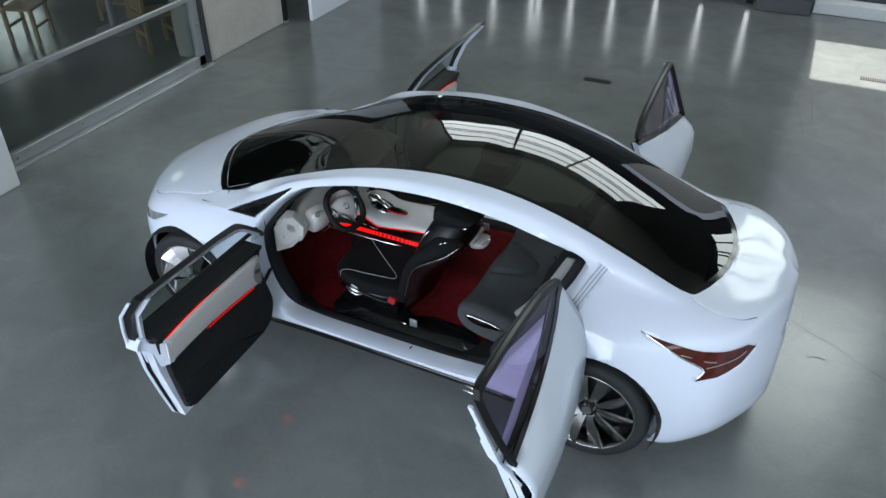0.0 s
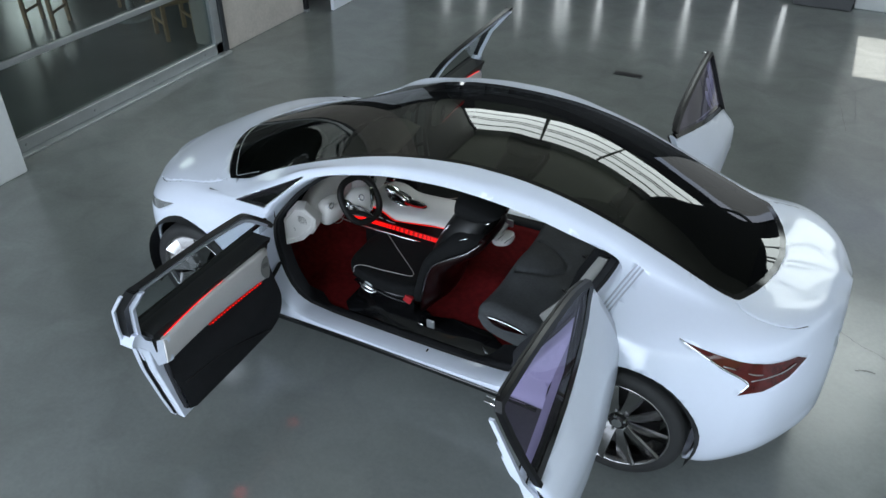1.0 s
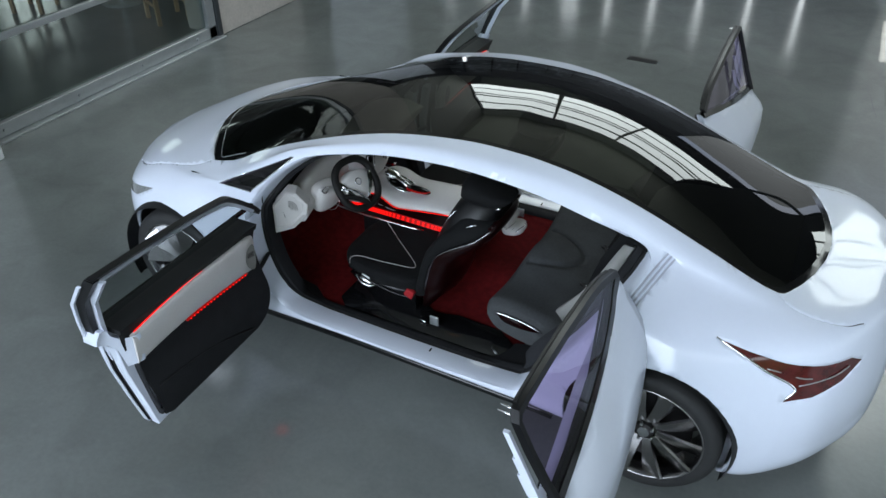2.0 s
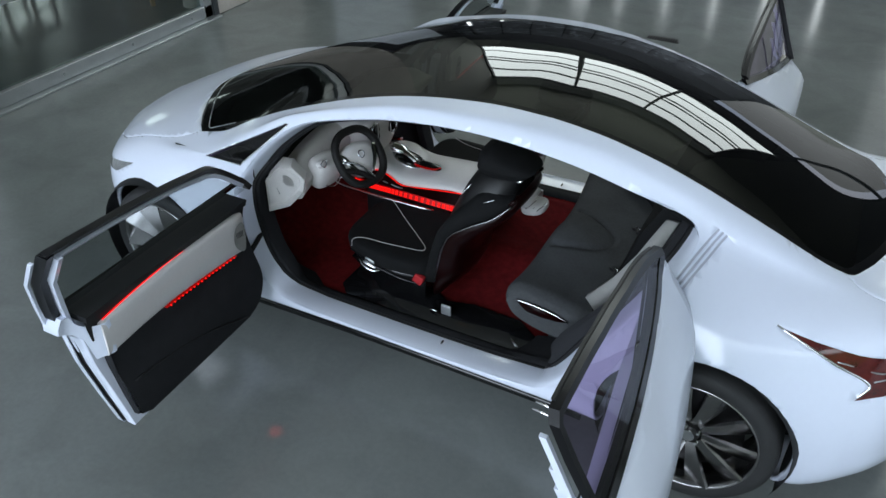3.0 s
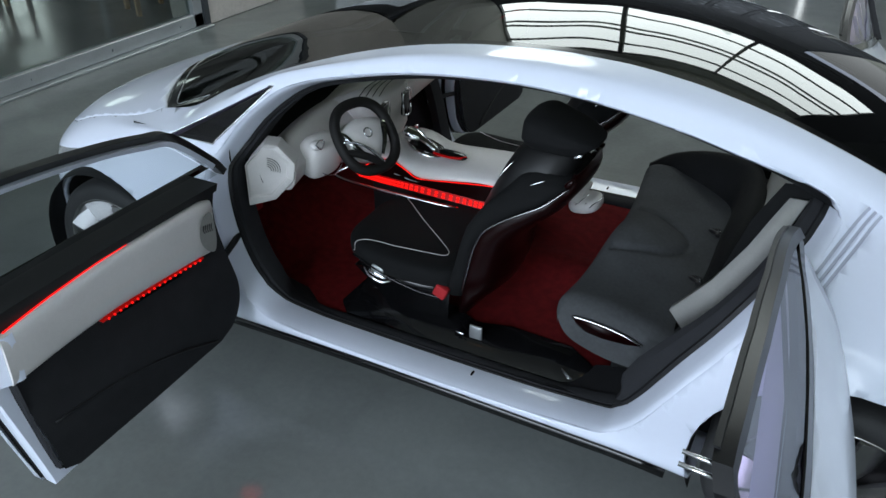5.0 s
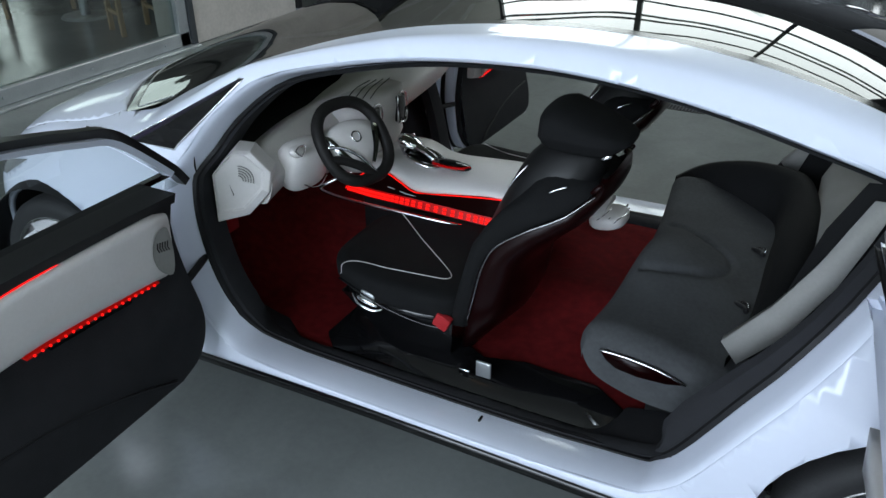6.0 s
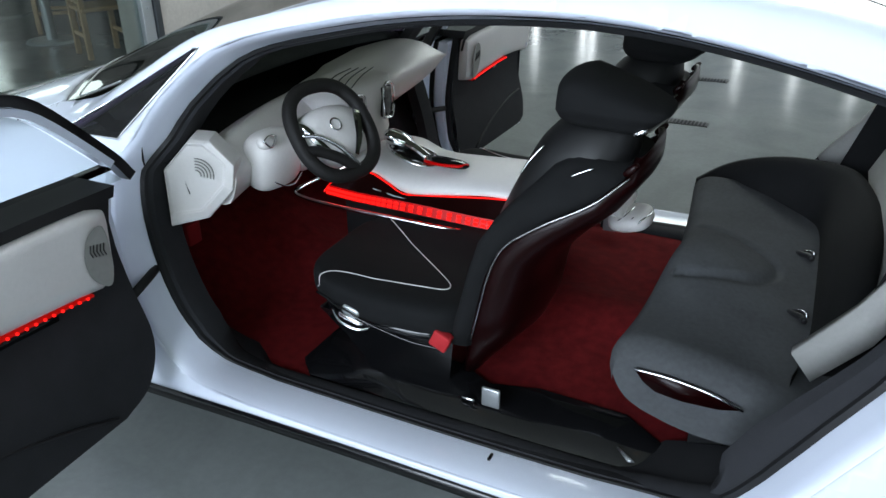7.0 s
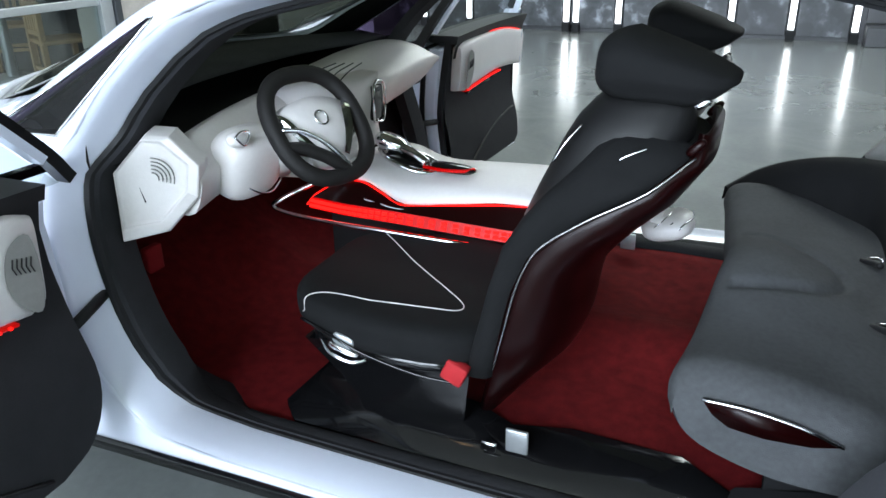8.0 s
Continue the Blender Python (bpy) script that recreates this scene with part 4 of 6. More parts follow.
class Door:
    """A swung-open door; u runs from the hinge to the latch, d outward from the skin."""

    def __init__(self, hinge_x, hinge_y, inward, side_sign, lean):
        self.hx, self.hy, self.s, self.k, self.lean = hinge_x, hinge_y, inward, side_sign, lean

    def at(self, u, z, d=0.0):
        return Vector((self.hx + self.s * (self.lean(u, z) - d), self.k * (self.hy + u), z))

    def face(self, outline, d, step=0.045):
        us, zs = [p[0] for p in outline], [p[1] for p in outline]
        nu, nz = max(2, int((max(us) - min(us)) / step)), max(2, int((max(zs) - min(zs)) / step))
        bm = bmesh.new()
        g = [[bm.verts.new((u, 0, z)) for u in np.linspace(min(us) - 0.002, max(us) + 0.002, nu + 1)] for z in np.linspace(min(zs) - 0.002, max(zs) + 0.002, nz + 1)]
        for a, b in zip(g[:-1], g[1:]):
            for i in range(nu):
                bm.faces.new((a[i], a[i + 1], b[i + 1], b[i]))
        inner = set(cut(bm, outline, (0, 2)))
        bmesh.ops.delete(bm, geom=[f for f in bm.faces if f not in inner], context="FACES")
        for v in bm.verts:
            v.co = self.at(v.co.x, v.co.z, d(v.co.x, v.co.z) if callable(d) else d)
        bmesh.ops.recalc_face_normals(bm, faces=bm.faces)
        want = -self.s
        if sum(f.normal.x * f.calc_area() for f in bm.faces) * want < 0:
            bmesh.ops.reverse_faces(bm, faces=bm.faces[:])
        return bm

    def rim(self, outline, steps):
        """A band round the outline; steps: (inset, d)."""
        bm = bmesh.new()
        m = len(outline)
        rings = []
        for inset, d in steps:
            ring = []
            for i, (u, z) in enumerate(outline):
                a, b = outline[i - 1], outline[(i + 1) % m]
                tu, tz = b[0] - a[0], b[1] - a[1]
                l = math.hypot(tu, tz) or 1
                nu, nz = -tz / l, tu / l
                ring.append(self.at(u + nu * inset, z + nz * inset, d))
            rings.append(ring + [ring[0]])
        loft(bm, rings, False, False)
        bmesh.ops.remove_doubles(bm, verts=bm.verts, dist=1e-6)
        bmesh.ops.recalc_face_normals(bm, faces=bm.faces)
        return bm

    def bar(self, path, du, dd, d0, closed=False):
        """A flat moulding along a path of (u, z): du wide in the door's plane, dd deep."""
        pts = [self.at(u, z, d0) for u, z in path]
        bm = bmesh.new()
        rings = []
        m = len(path)
        for i, (u, z) in enumerate(path):
            a, b = path[max(0, i - 1)], path[min(m - 1, i + 1)]
            if closed:
                a, b = path[i - 1], path[(i + 1) % m]
            tu, tz = b[0] - a[0], b[1] - a[1]
            l = math.hypot(tu, tz)
            nu, nz = -tz / l * du / 2, tu / l * du / 2
            rings.append([self.at(u - nu, z - nz, d0 - dd / 2), self.at(u + nu, z + nz, d0 - dd / 2), self.at(u + nu, z + nz, d0 + dd / 2), self.at(u - nu, z - nz, d0 + dd / 2)])
        if closed:
            rings.append(rings[0])
        loft(bm, rings, True, not closed)
        bmesh.ops.remove_doubles(bm, verts=bm.verts, dist=1e-6)
        bmesh.ops.recalc_face_normals(bm, faces=bm.faces)
        return bm


def clockwise(poly):
    a = sum(p[0] * q[1] - q[0] * p[1] for p, q in zip(poly, poly[1:] + poly[:1]))
    return poly if a > 0 else poly[::-1]


FRONT_SKIN = [tuple(p) for p in spline([(0.135, 0.85), (0.118, 0.72), (0.108, 0.55), (0.12, 0.40), (0.165, 0.315), (0.26, 0.285)], 4)] + [(0.60, 0.270), (0.978, 0.248), (1.003, 0.40), (1.034, 0.60), (1.06, 0.81), (1.05, 0.86), (0.5, 0.865)]
FRONT_GLASS = [tuple(p) for p in spline([(0.05, 0.84), (0.20, 0.97), (0.33, 1.075), (0.45, 1.125), (0.65, 1.185), (0.90, 1.235), (1.15, 1.262)], 4)] + [(1.16, 1.25), (1.075, 0.845)]
REAR_SKIN = [(1.02, 0.875), (1.015, 0.6), (1.01, 0.40), (1.0, 0.25), (0.6, 0.25)] + [tuple(p) for p in spline([(0.42, 0.265), (0.30, 0.33), (0.17, 0.52), (0.06, 0.70), (0.0, 0.82), (-0.01, 0.90), (-0.005, 1.0), (0.01, 1.075)], 4)] + [(0.03, 1.075), (0.5, 0.975)]
REAR_GLASS = [(1.0, 0.893), (1.03, 1.225), (1.02, 1.235)] + [tuple(p) for p in spline([(0.93, 1.236), (0.7, 1.222), (0.45, 1.187), (0.22, 1.14), (0.06, 1.095)], 4)] + [(0.05, 1.085), (0.5, 0.99)]


def front_door(k):
    """k: -1 on the driver's side."""
    D = Door(-0.735, 0.79, 1, k, lambda u, z: tumble(z, 0.275))
    door = thing("front_door", "open white front door with cream armrest and red light line", "car door")
    door.parent = car
    skin = clockwise(FRONT_SKIN)
    solid(part("outer_panel", D.face(skin, 0.0), PEARL, door), 0.012)
    sharp(part("door_edge", D.rim(skin, [(0, -0.004), (0, -0.03), (-0.002, -0.034)]), PEARL, door))
    sharp(part("door_seal", D.rim(skin, [(0.004, -0.030), (0.010, -0.034), (0.010, -0.052), (0.004, -0.056)]), RUBBER, door))
    sharp(part("inner_frame", D.rim(skin, [(0.008, -0.052), (0.008, -0.092), (0.014, -0.10), (0.07, -0.10)]), PEARL, door))
    trim = clockwise([(0.185, 0.86)] + [tuple(p) for p in spline([(0.165, 0.72), (0.138, 0.57), (0.136, 0.42), (0.182, 0.335), (0.27, 0.30)], 4)] + [(0.60, 0.292), (0.90, 0.288), (0.95, 0.31), (0.965, 0.5), (0.985, 0.80), (0.99, 0.85)])
    swell = lambda u, z: -0.125 - 0.018 * math.exp(-((z - 0.44 - 0.10 * (0.5 - u)) / 0.10) ** 2)
    sharp(part("inner_trim", D.face(trim, swell, 0.03), DOOR_CLOTH, door, "charcoal cloth door trim"))
    sharp(part("trim_edge", D.rim(trim, [(0, -0.125), (-0.006, -0.118), (-0.008, -0.095)]), DOOR_CLOTH, door))
    # belt lining under the glass
    belt = clockwise([(0.185, 0.875), (0.185, 0.80), (0.95, 0.74), (1.03, 0.75), (1.05, 0.862), (0.5, 0.885)])
    part("belt_lining", D.face(belt, lambda u, z: -0.140 - 0.006 * max(0.0, (z - 0.80) / 0.06) + 0.5 * max(0.0, z - 0.872), 0.03), RUBBER, door)
    # cream armrest: an arched spar
    mid_of = lambda u: float(pchip((0.13, 0.33, 0.62, 0.80, 0.97), (0.745, 0.765, 0.771, 0.760, 0.738), np.array([u]))[0])
    half_of = lambda u: float(pchip((0.13, 0.33, 0.62, 0.80, 0.97), (0.102, 0.096, 0.088, 0.085, 0.081), np.array([u]))[0])
    bm = bmesh.new()
    rings = []
    for s in np.linspace(0, 1, 19):
        u = 0.212 + 0.783 * s
        mid, hh, dep = mid_of(u), half_of(u), 0.07 - 0.018 * s
        if s == 0:
            hh, dep = hh * 0.88, dep * 0.7
        ring = []
        for a in np.linspace(0, 2 * math.pi, 20, endpoint=False):
            ca, sa = math.cos(a), math.sin(a)
            q = 0.5
            ring.append(D.at(u, mid + hh * math.copysign(abs(sa) ** q, sa), -0.115 - dep * (0.5 + 0.5 * math.copysign(abs(ca) ** q, ca))))
        rings.append(ring)
    loft(bm, rings)
    bmesh.ops.recalc_face_normals(bm, faces=bm.faces)
    sharp(part("armrest", bm, CREAM, door, "cream leather armrest spar"), 60)
    # speaker in the armrest's front end
    grille = part("speaker_grille", D.face(clockwise([tuple(p) for p in spline([(0.246, 0.822), (0.231, 0.73), (0.245, 0.672), (0.286, 0.702), (0.304, 0.755), (0.289, 0.812)], 4, True)]), -0.1875, 0.01), ALCANTARA_PALE, door, "pale rounded speaker recess")
    for i in range(5):
        part("grille_slot", D.bar([(0.246 + 0.009 * i, 0.752 + 0.002 * i), (0.252 + 0.009 * i, 0.766 + 0.002 * i), (0.249 + 0.009 * i, 0.782 + 0.002 * i)], 0.0018, 0.002, -0.189), RUBBER, door)
    # red light lines
    part("light_line", D.bar([(u, mid_of(u) + half_of(u) + 0.001) for u in np.linspace(0.56, 0.975, 9)], 0.0034, 0.004, -0.146), LED_RED, door)
    low_of = lambda u: mid_of(u) - half_of(u) - 0.008
    part("pull_recess", D.bar([(u, low_of(u) - 0.018) for u in np.linspace(0.36, 0.62, 8)], 0.034, 0.014, -0.134), BLACK_GLOSS, door)
    part("light_channel", D.bar([(u, low_of(u)) for u in np.linspace(0.28, 0.70, 12)], 0.006, 0.02, -0.156), LED_RED_DIM, door)
    for u in np.linspace(0.30, 0.68, 18):
        part("led", D.bar([(u - 0.0025, low_of(u - 0.0025)), (u + 0.0025, low_of(u + 0.0025))], 0.0048, 0.006, -0.1685), LED_RED, door)
    # black bar drawn for the shade along the trim's fold
    part("trim_crease", D.bar([(0.30 + 0.62 * s, 0.325 + 0.135 * s + 0.035 * math.sin(s * 3.1)) for s in np.linspace(0, 1, 14)], 0.006, 0.006, -0.141), RUBBER, door)
    # window frame and glass
    arch = [tuple(p) for p in spline([(0.03, 0.845), (0.11, 0.93), (0.32, 1.105), (0.45, 1.155), (0.65, 1.212), (0.90, 1.262), (1.18, 1.292)], 5)]
    part("window_frame", D.bar(arch + [(1.19, 1.285)], 0.024, 0.036, -0.045), FRAME_BLACK, door)
    part("frame_liner", D.bar([(u + 0.004, z - 0.0215) for u, z in arch[5:-2]] + [(1.158, 1.262)], 0.017, 0.032, -0.064), PEARL, door)
    part("rear_upright", D.bar([(1.185, 1.29), (1.15, 1.12), (1.115, 0.97), (1.085, 0.84)], 0.026, 0.05, -0.045), FRAME_BLACK, door)
    part("upright_liner", D.bar([(1.158, 1.268), (1.122, 1.10), (1.087, 0.96), (1.060, 0.83)], 0.016, 0.03, -0.078), PEARL, door)
    part("upright_cover", D.bar([(1.207, 1.255), (1.176, 1.11), (1.141, 0.97), (1.111, 0.85)], 0.010, 0.018, -0.025), PEARL, door)
    part("window_pane", D.face(clockwise(FRONT_GLASS), -0.045), SIDE_GLASS, door)
    corner = clockwise([(1.102, 0.90)] + [tuple(p) for p in spline([(1.078, 0.895), (1.058, 0.845), (1.03, 0.822), (1.00, 0.815), (0.962, 0.822)], 4)] + [(0.955, 0.74), (0.962, 0.664), (1.03, 0.660), (1.048, 0.76), (1.075, 0.805), (1.118, 0.83), (1.118, 0.858)])
    deep = lambda u, z: -0.095 - 0.072 * min(1.0, max(0.0, (1.09 - u) / 0.11))
    sharp(part("belt_bracket", D.face(corner, deep, 0.02), PEARL, door), 50)
    sharp(part("bracket_edge", D.rim(corner, [(0.0, -0.094), (-0.003, -0.085), (-0.003, -0.02)]), PEARL, door), 50)
    part("belt_cap", D.bar([(u, 0.868 + 0.012 * math.sin(u * 3)) for u in np.linspace(0.175, 1.045, 12)], 0.03, 0.135, -0.082), RUBBER, door)
    # hinge arm
    bm = bmesh.new()
    sweep(bm, [D.at(-0.03, 0.58, -0.06), D.at(0.04, 0.57, -0.08), D.at(0.12, 0.56, -0.10)], disc_profile(0.012, 8))
    part("hinge_arm", bm, RUBBER, door)
    # mirror-less outer handle and belt strip
    part("belt_strip", D.bar([(u, 0.868) for u in np.linspace(0.02, 1.08, 12)], 0.02, 0.02, 0.0), BLACK_GLOSS, door)
    return door


def rear_door(k):
    D = Door(1.40, 0.80, -1, k, rear_lean)
    door = thing("rear_door", "open white rear-hinged door with tinted window", "car door")
    door.parent = car
    skin = clockwise(REAR_SKIN)
    bulge = lambda u, z: 0.012 * math.sin(min(1, max(0, u / 1.04)) * math.pi) - 0.03 * max(0, 0.12 - u)
    solid(part("outer_panel", D.face(skin, bulge), PEARL, door), 0.012)
    sharp(part("door_edge", D.rim(skin, [(0, -0.004), (0, -0.03), (-0.002, -0.034)]), PEARL, door))
    sharp(part("door_seal", D.rim(skin, [(0.004, -0.030), (0.010, -0.034), (0.010, -0.044), (0.004, -0.048)]), RUBBER, door))
    sharp(part("inner_frame", D.rim([(u, min(z, 0.965)) for u, z in skin], [(0.0, -0.044), (0.0, -0.062), (0.014, -0.066), (0.014, -0.085), (0.028, -0.09), (0.028, -0.11), (0.08, -0.11)]), PEARL, door))
    trim = clockwise([(0.94, 0.85), (0.93, 0.5), (0.92, 0.30), (0.60, 0.28)] + [tuple(p) for p in spline([(0.45, 0.305), (0.34, 0.37), (0.22, 0.54), (0.11, 0.72), (0.05, 0.84)], 4)] + [(0.06, 0.885), (0.5, 0.88)])
    sharp(part("inner_trim", D.face(trim, -0.13, 0.05), DOOR_CLOTH, door, "charcoal cloth door trim"))
    sharp(part("trim_edge", D.rim(trim, [(0, -0.13), (-0.012, -0.122), (-0.016, -0.10)]), DOOR_CLOTH, door))
    part("armrest", D.bar([(0.18 + 0.72 * s, 0.72 + 0.02 * math.sin(s * 3)) for s in np.linspace(0, 1, 10)], 0.10, 0.05, -0.145), CREAM, door, "cream leather armrest spar")
    arch = [(1.01, 0.88), (1.03, 1.0), (1.045, 1.12), (1.05, 1.235)] + [tuple(p) for p in spline([(1.03, 1.256), (0.93, 1.257), (0.7, 1.242), (0.45, 1.207), (0.22, 1.16), (0.03, 1.10)], 5)]
    part("window_frame", D.bar(arch, 0.021, 0.028, 0.010), FRAME_BLACK, door)
    part("belt_strip", D.bar([(u, 1.085 - 0.197 * u / 1.03) for u in np.linspace(0.02, 1.02, 12)], 0.026, 0.02, 0.0), BLACK_GLOSS, door)
    part("frame_edge", D.bar([(u, z - 0.0125) for u, z in arch[8:-1]], 0.004, 0.006, -0.007), STEEL, door)
    part("frame_bead", D.bar([(u, z + 0.0125) for u, z in arch[5:-1]], 0.005, 0.010, 0.0), RUBBER, door)
    part("window_pane", D.face(clockwise(REAR_GLASS), 0.006), TINT_GLASS_DOOR, door)
    part("belt_lining", D.face(clockwise([(0.05, 1.05), (0.05, 0.84), (0.96, 0.82), (1.0, 0.87), (0.5, 0.965)]), lambda u, z: -0.022 - 0.10 * min(1.0, max(0.0, (1.07 - 0.19 * u - z) / 0.24))), RUBBER, door)
    part("belt_cap", D.bar([(u, 1.075 - 0.195 * u / 1.03) for u in np.linspace(0.03, 1.0, 12)], 0.018, 0.030, -0.018), RUBBER, door)
    for i, top in enumerate((1.0, 0.68, 0.45)):
        part("latch_edge", D.bar([(1.036 - 0.012 * i + 0.024 * f, 0.80 + 0.39 * f) for f in np.linspace(0, top, 5)], 0.014, 0.020, -0.034 - 0.024 * i), PEARL, door)
    for u in (1.015, 1.04):
        bm = bmesh.new()
        sweep(bm, [D.at(u, 1.240, 0.015), D.at(u, 1.243, -0.02), D.at(u, 1.245, -0.052)], disc_profile(0.0035, 8))
        part("latch_prong", bm, CHROME, door)
    bm = bmesh.new()
    sweep(bm, [D.at(-0.03, 0.60, -0.04), D.at(0.03, 0.59, -0.07), D.at(0.08, 0.58, -0.09)], disc_profile(0.012, 8))
    part("hinge_arm", bm, RUBBER, door)
    return door


for k in (-1, 1):
    front_door(k)
    rear_door(k)


# ---- cabin ----
def pillow(bm, m, sx, sy, sz, n=4.0, cuts=5, bend=None):
    """A padded block with soft corners."""
    start = len(bm.verts)
    r = bmesh.ops.create_cube(bm, size=2.0)
    es = {e for v in r["verts"] for e in v.link_edges}
    bmesh.ops.subdivide_edges(bm, edges=list(es), cuts=cuts, use_grid_fill=True)
    bm.verts.ensure_lookup_table()
    for v in bm.verts[start:]:
        p = v.co
        l = (abs(p.x) ** n + abs(p.y) ** n + abs(p.z) ** n) ** (1 / n)
        q = Vector((p.x / l * sx, p.y / l * sy, p.z / l * sz))
        if bend:
            q = bend(q)
        v.co = m @ q
    return bm


def tube(name, pts, r, material, parent, label="", per=6, n=8):
    bm = bmesh.new()
    sweep(bm, [Vector(p) for p in spline(pts, per)], disc_profile(r, n))
    return part(name, bm, material, parent, label)


# floor pan
bm = bmesh.new()
rows = []
for x in np.linspace(-1.18, 1.15, 30):
    z = 0.235 + 0.34 * max(0.0, (-0.72 - x) / 0.46) ** 1.2 + 0.30 * max(0.0, (x - 0.88) / 0.5)
    rows.append([(x, y, z + 0.004 * math.sin(9 * x + 7 * y) + 0.06 * math.exp(-(y / 0.13) ** 2)) for y in np.linspace(-0.66, 0.66, 26)])
loft(bm, rows, False, False)
solid(part("carpet", bm, CARPET, car, "deep red carpet on the cabin floor"), 0.01)
# glossy black rails beside the sills
for k in (-1, 1):
    bm = bmesh.new()
    reach = 1.0 if k < 0 else 0.1
    out = [(-0.36, 0.60), (-0.30, 0.658), (0.0, 0.662), (0.20 * reach, 0.662), (0.42 * reach, 0.662), (0.58 * reach, 0.662), (0.67 * reach, 0.62)]
    inn = [(-0.36, 0.40), (-0.20, 0.38), (0.0, 0.40), (0.17 * reach, 0.485), (0.30 * reach, 0.45), (0.54 * reach, 0.46), (0.65 * reach, 0.54)]
    loft(bm, [[(x, k * y, 0.254) for x, y in inn], [(x, k * y, 0.258) for x, y in out], [(x, k * y, 0.22) for x, y in out]], False, False)
    part("seat_rail_cover", bm, BLACK_GLOSS, car, "glossy black rail cover along the sill")
    # cloth lining from the sill to the rail, swept up at both ends
    bm = bmesh.new()
    rows = []
    for x in np.linspace(-0.80, 1.09, 44):
        up = float(pchip((-0.80, -0.70, -0.62, -0.52, 0.56, 0.66, 0.74, 0.80, 0.88, 0.98, 1.09), (0.50, 0.26, 0.10, 0.0, 0.0, 0.018, 0.045, 0.075, 0.125, 0.28, 0.48), np.array([x]))[0])
        rear = min(1.0, max(0.0, (x - 0.54) / 0.12))
        fore = min(1.0, max(0.0, (-0.42 - x) / 0.12))
        yo = float(np.interp(x, (-0.75, -0.62, -0.50, 0.65, 0.85, 1.09), (0.755, 0.745, 0.722, 0.722, 0.77, 0.765)))
        rows.append([(x, k * (yo + 0.01), 0.266 + up), (x, k * (yo - 0.012), 0.270 + up), (x, k * (yo - 0.034), 0.268 + up), (x, k * (yo - 0.048 - 0.03 * fore), 0.262 + up * 0.98), (x, k * (yo - 0.054 - 0.04 * rear - 0.06 * fore), 0.254 + up * (0.95 - 0.25 * fore)), (x, k * (yo - 0.058 - 0.16 * rear - 0.10 * fore), 0.240 + up * (0.90 - 0.6 * fore))])
    loft(bm, [[Vector(p) for p in spline(r, 3)] for r in rows], False, False)
    part("sill_lining", bm, DOOR_CLOTH, car, "charcoal cloth sill lining")
    rl = part("rail_latch", box(bmesh.new(), 0.190, k * 0.592 - 0.005, 0.266, 0.240, k * 0.592 + 0.005, 0.322, 0.004, 2), STEEL, car, "bright steel latch plate on the rail cover")
    part("latch_tongue", box(bmesh.new(), 0.140, k * 0.612 - 0.003, 0.267, 0.176, k * 0.612 + 0.003, 0.290, 0.002), CHROME, rl)
    bm = bmesh.new()
    loft(bm, [[(x, k * y, z) for x, y in ((0.55, 0.60), (0.585, 0.640), (0.60, 0.637))] for z in (0.254, 0.263)])
    bmesh.ops.recalc_face_normals(bm, faces=bm.faces)
    part("rail_end", bm, STEEL, car)
# bulkhead under the screen
bm = bmesh.new()
loft(bm, [[(x, y, z) for y in np.linspace(-0.72, 0.72, 14)] for x, z in ((-1.16, 0.40), (-1.18, 0.62), (-1.15, 0.82), (-1.0, 0.86))], False, False)
part("bulkhead", bm, RUBBER, car)
for k in (-1, 1):
    bm = bmesh.new()
    loft(bm, [[(-1.18, k * 0.74, 0.25), (-1.18, k * 0.72, 0.9)], [(-0.98, k * 0.75, 0.24), (-0.98, k * 0.73, 0.9)], [(-0.70, k * 0.745, 0.24), (-0.70, k * 0.735, 0.92)]], False, False)
    part("kick_panel", bm, CHARCOAL, car)
# dashboard: dark upper deck
bm = bmesh.new()
rings = []
for y in np.linspace(-0.70, 0.70, 25):
    f = 1 - (abs(y) / 0.72) ** 3
    rings.append([(-0.99 - 0.30 * f, y, 0.90), (-0.92 - 0.26 * f, y, 0.925), (-0.86 - 0.20 * f, y, 0.915), (-0.80 - 0.12 * f, y, 0.85), (-0.62, y, 0.83), (-0.60, y, 0.76)])
loft(bm, rings, False, False)
part("dash_deck", bm, CHARCOAL, car, "charcoal cloth upper dashboard")
bm = bmesh.new()
rings = []
for y in np.linspace(-0.62, 0.62, 25):
    f = 1 - (abs(y) / 0.66) ** 2.5
    rings.append([(-0.90 - 0.30 * f, y, 0.930), (-0.76 - 0.21 * f, y, 0.948), (-0.67 - 0.16 * f, y, 0.934), (-0.665 - 0.16 * f, y, 0.918), (-0.87 - 0.27 * f, y, 0.900)])
loft(bm, rings)
bmesh.ops.recalc_face_normals(bm, faces=bm.faces)
part("dash_hood", bm, ALCANTARA, car, "charcoal hood along the windscreen")
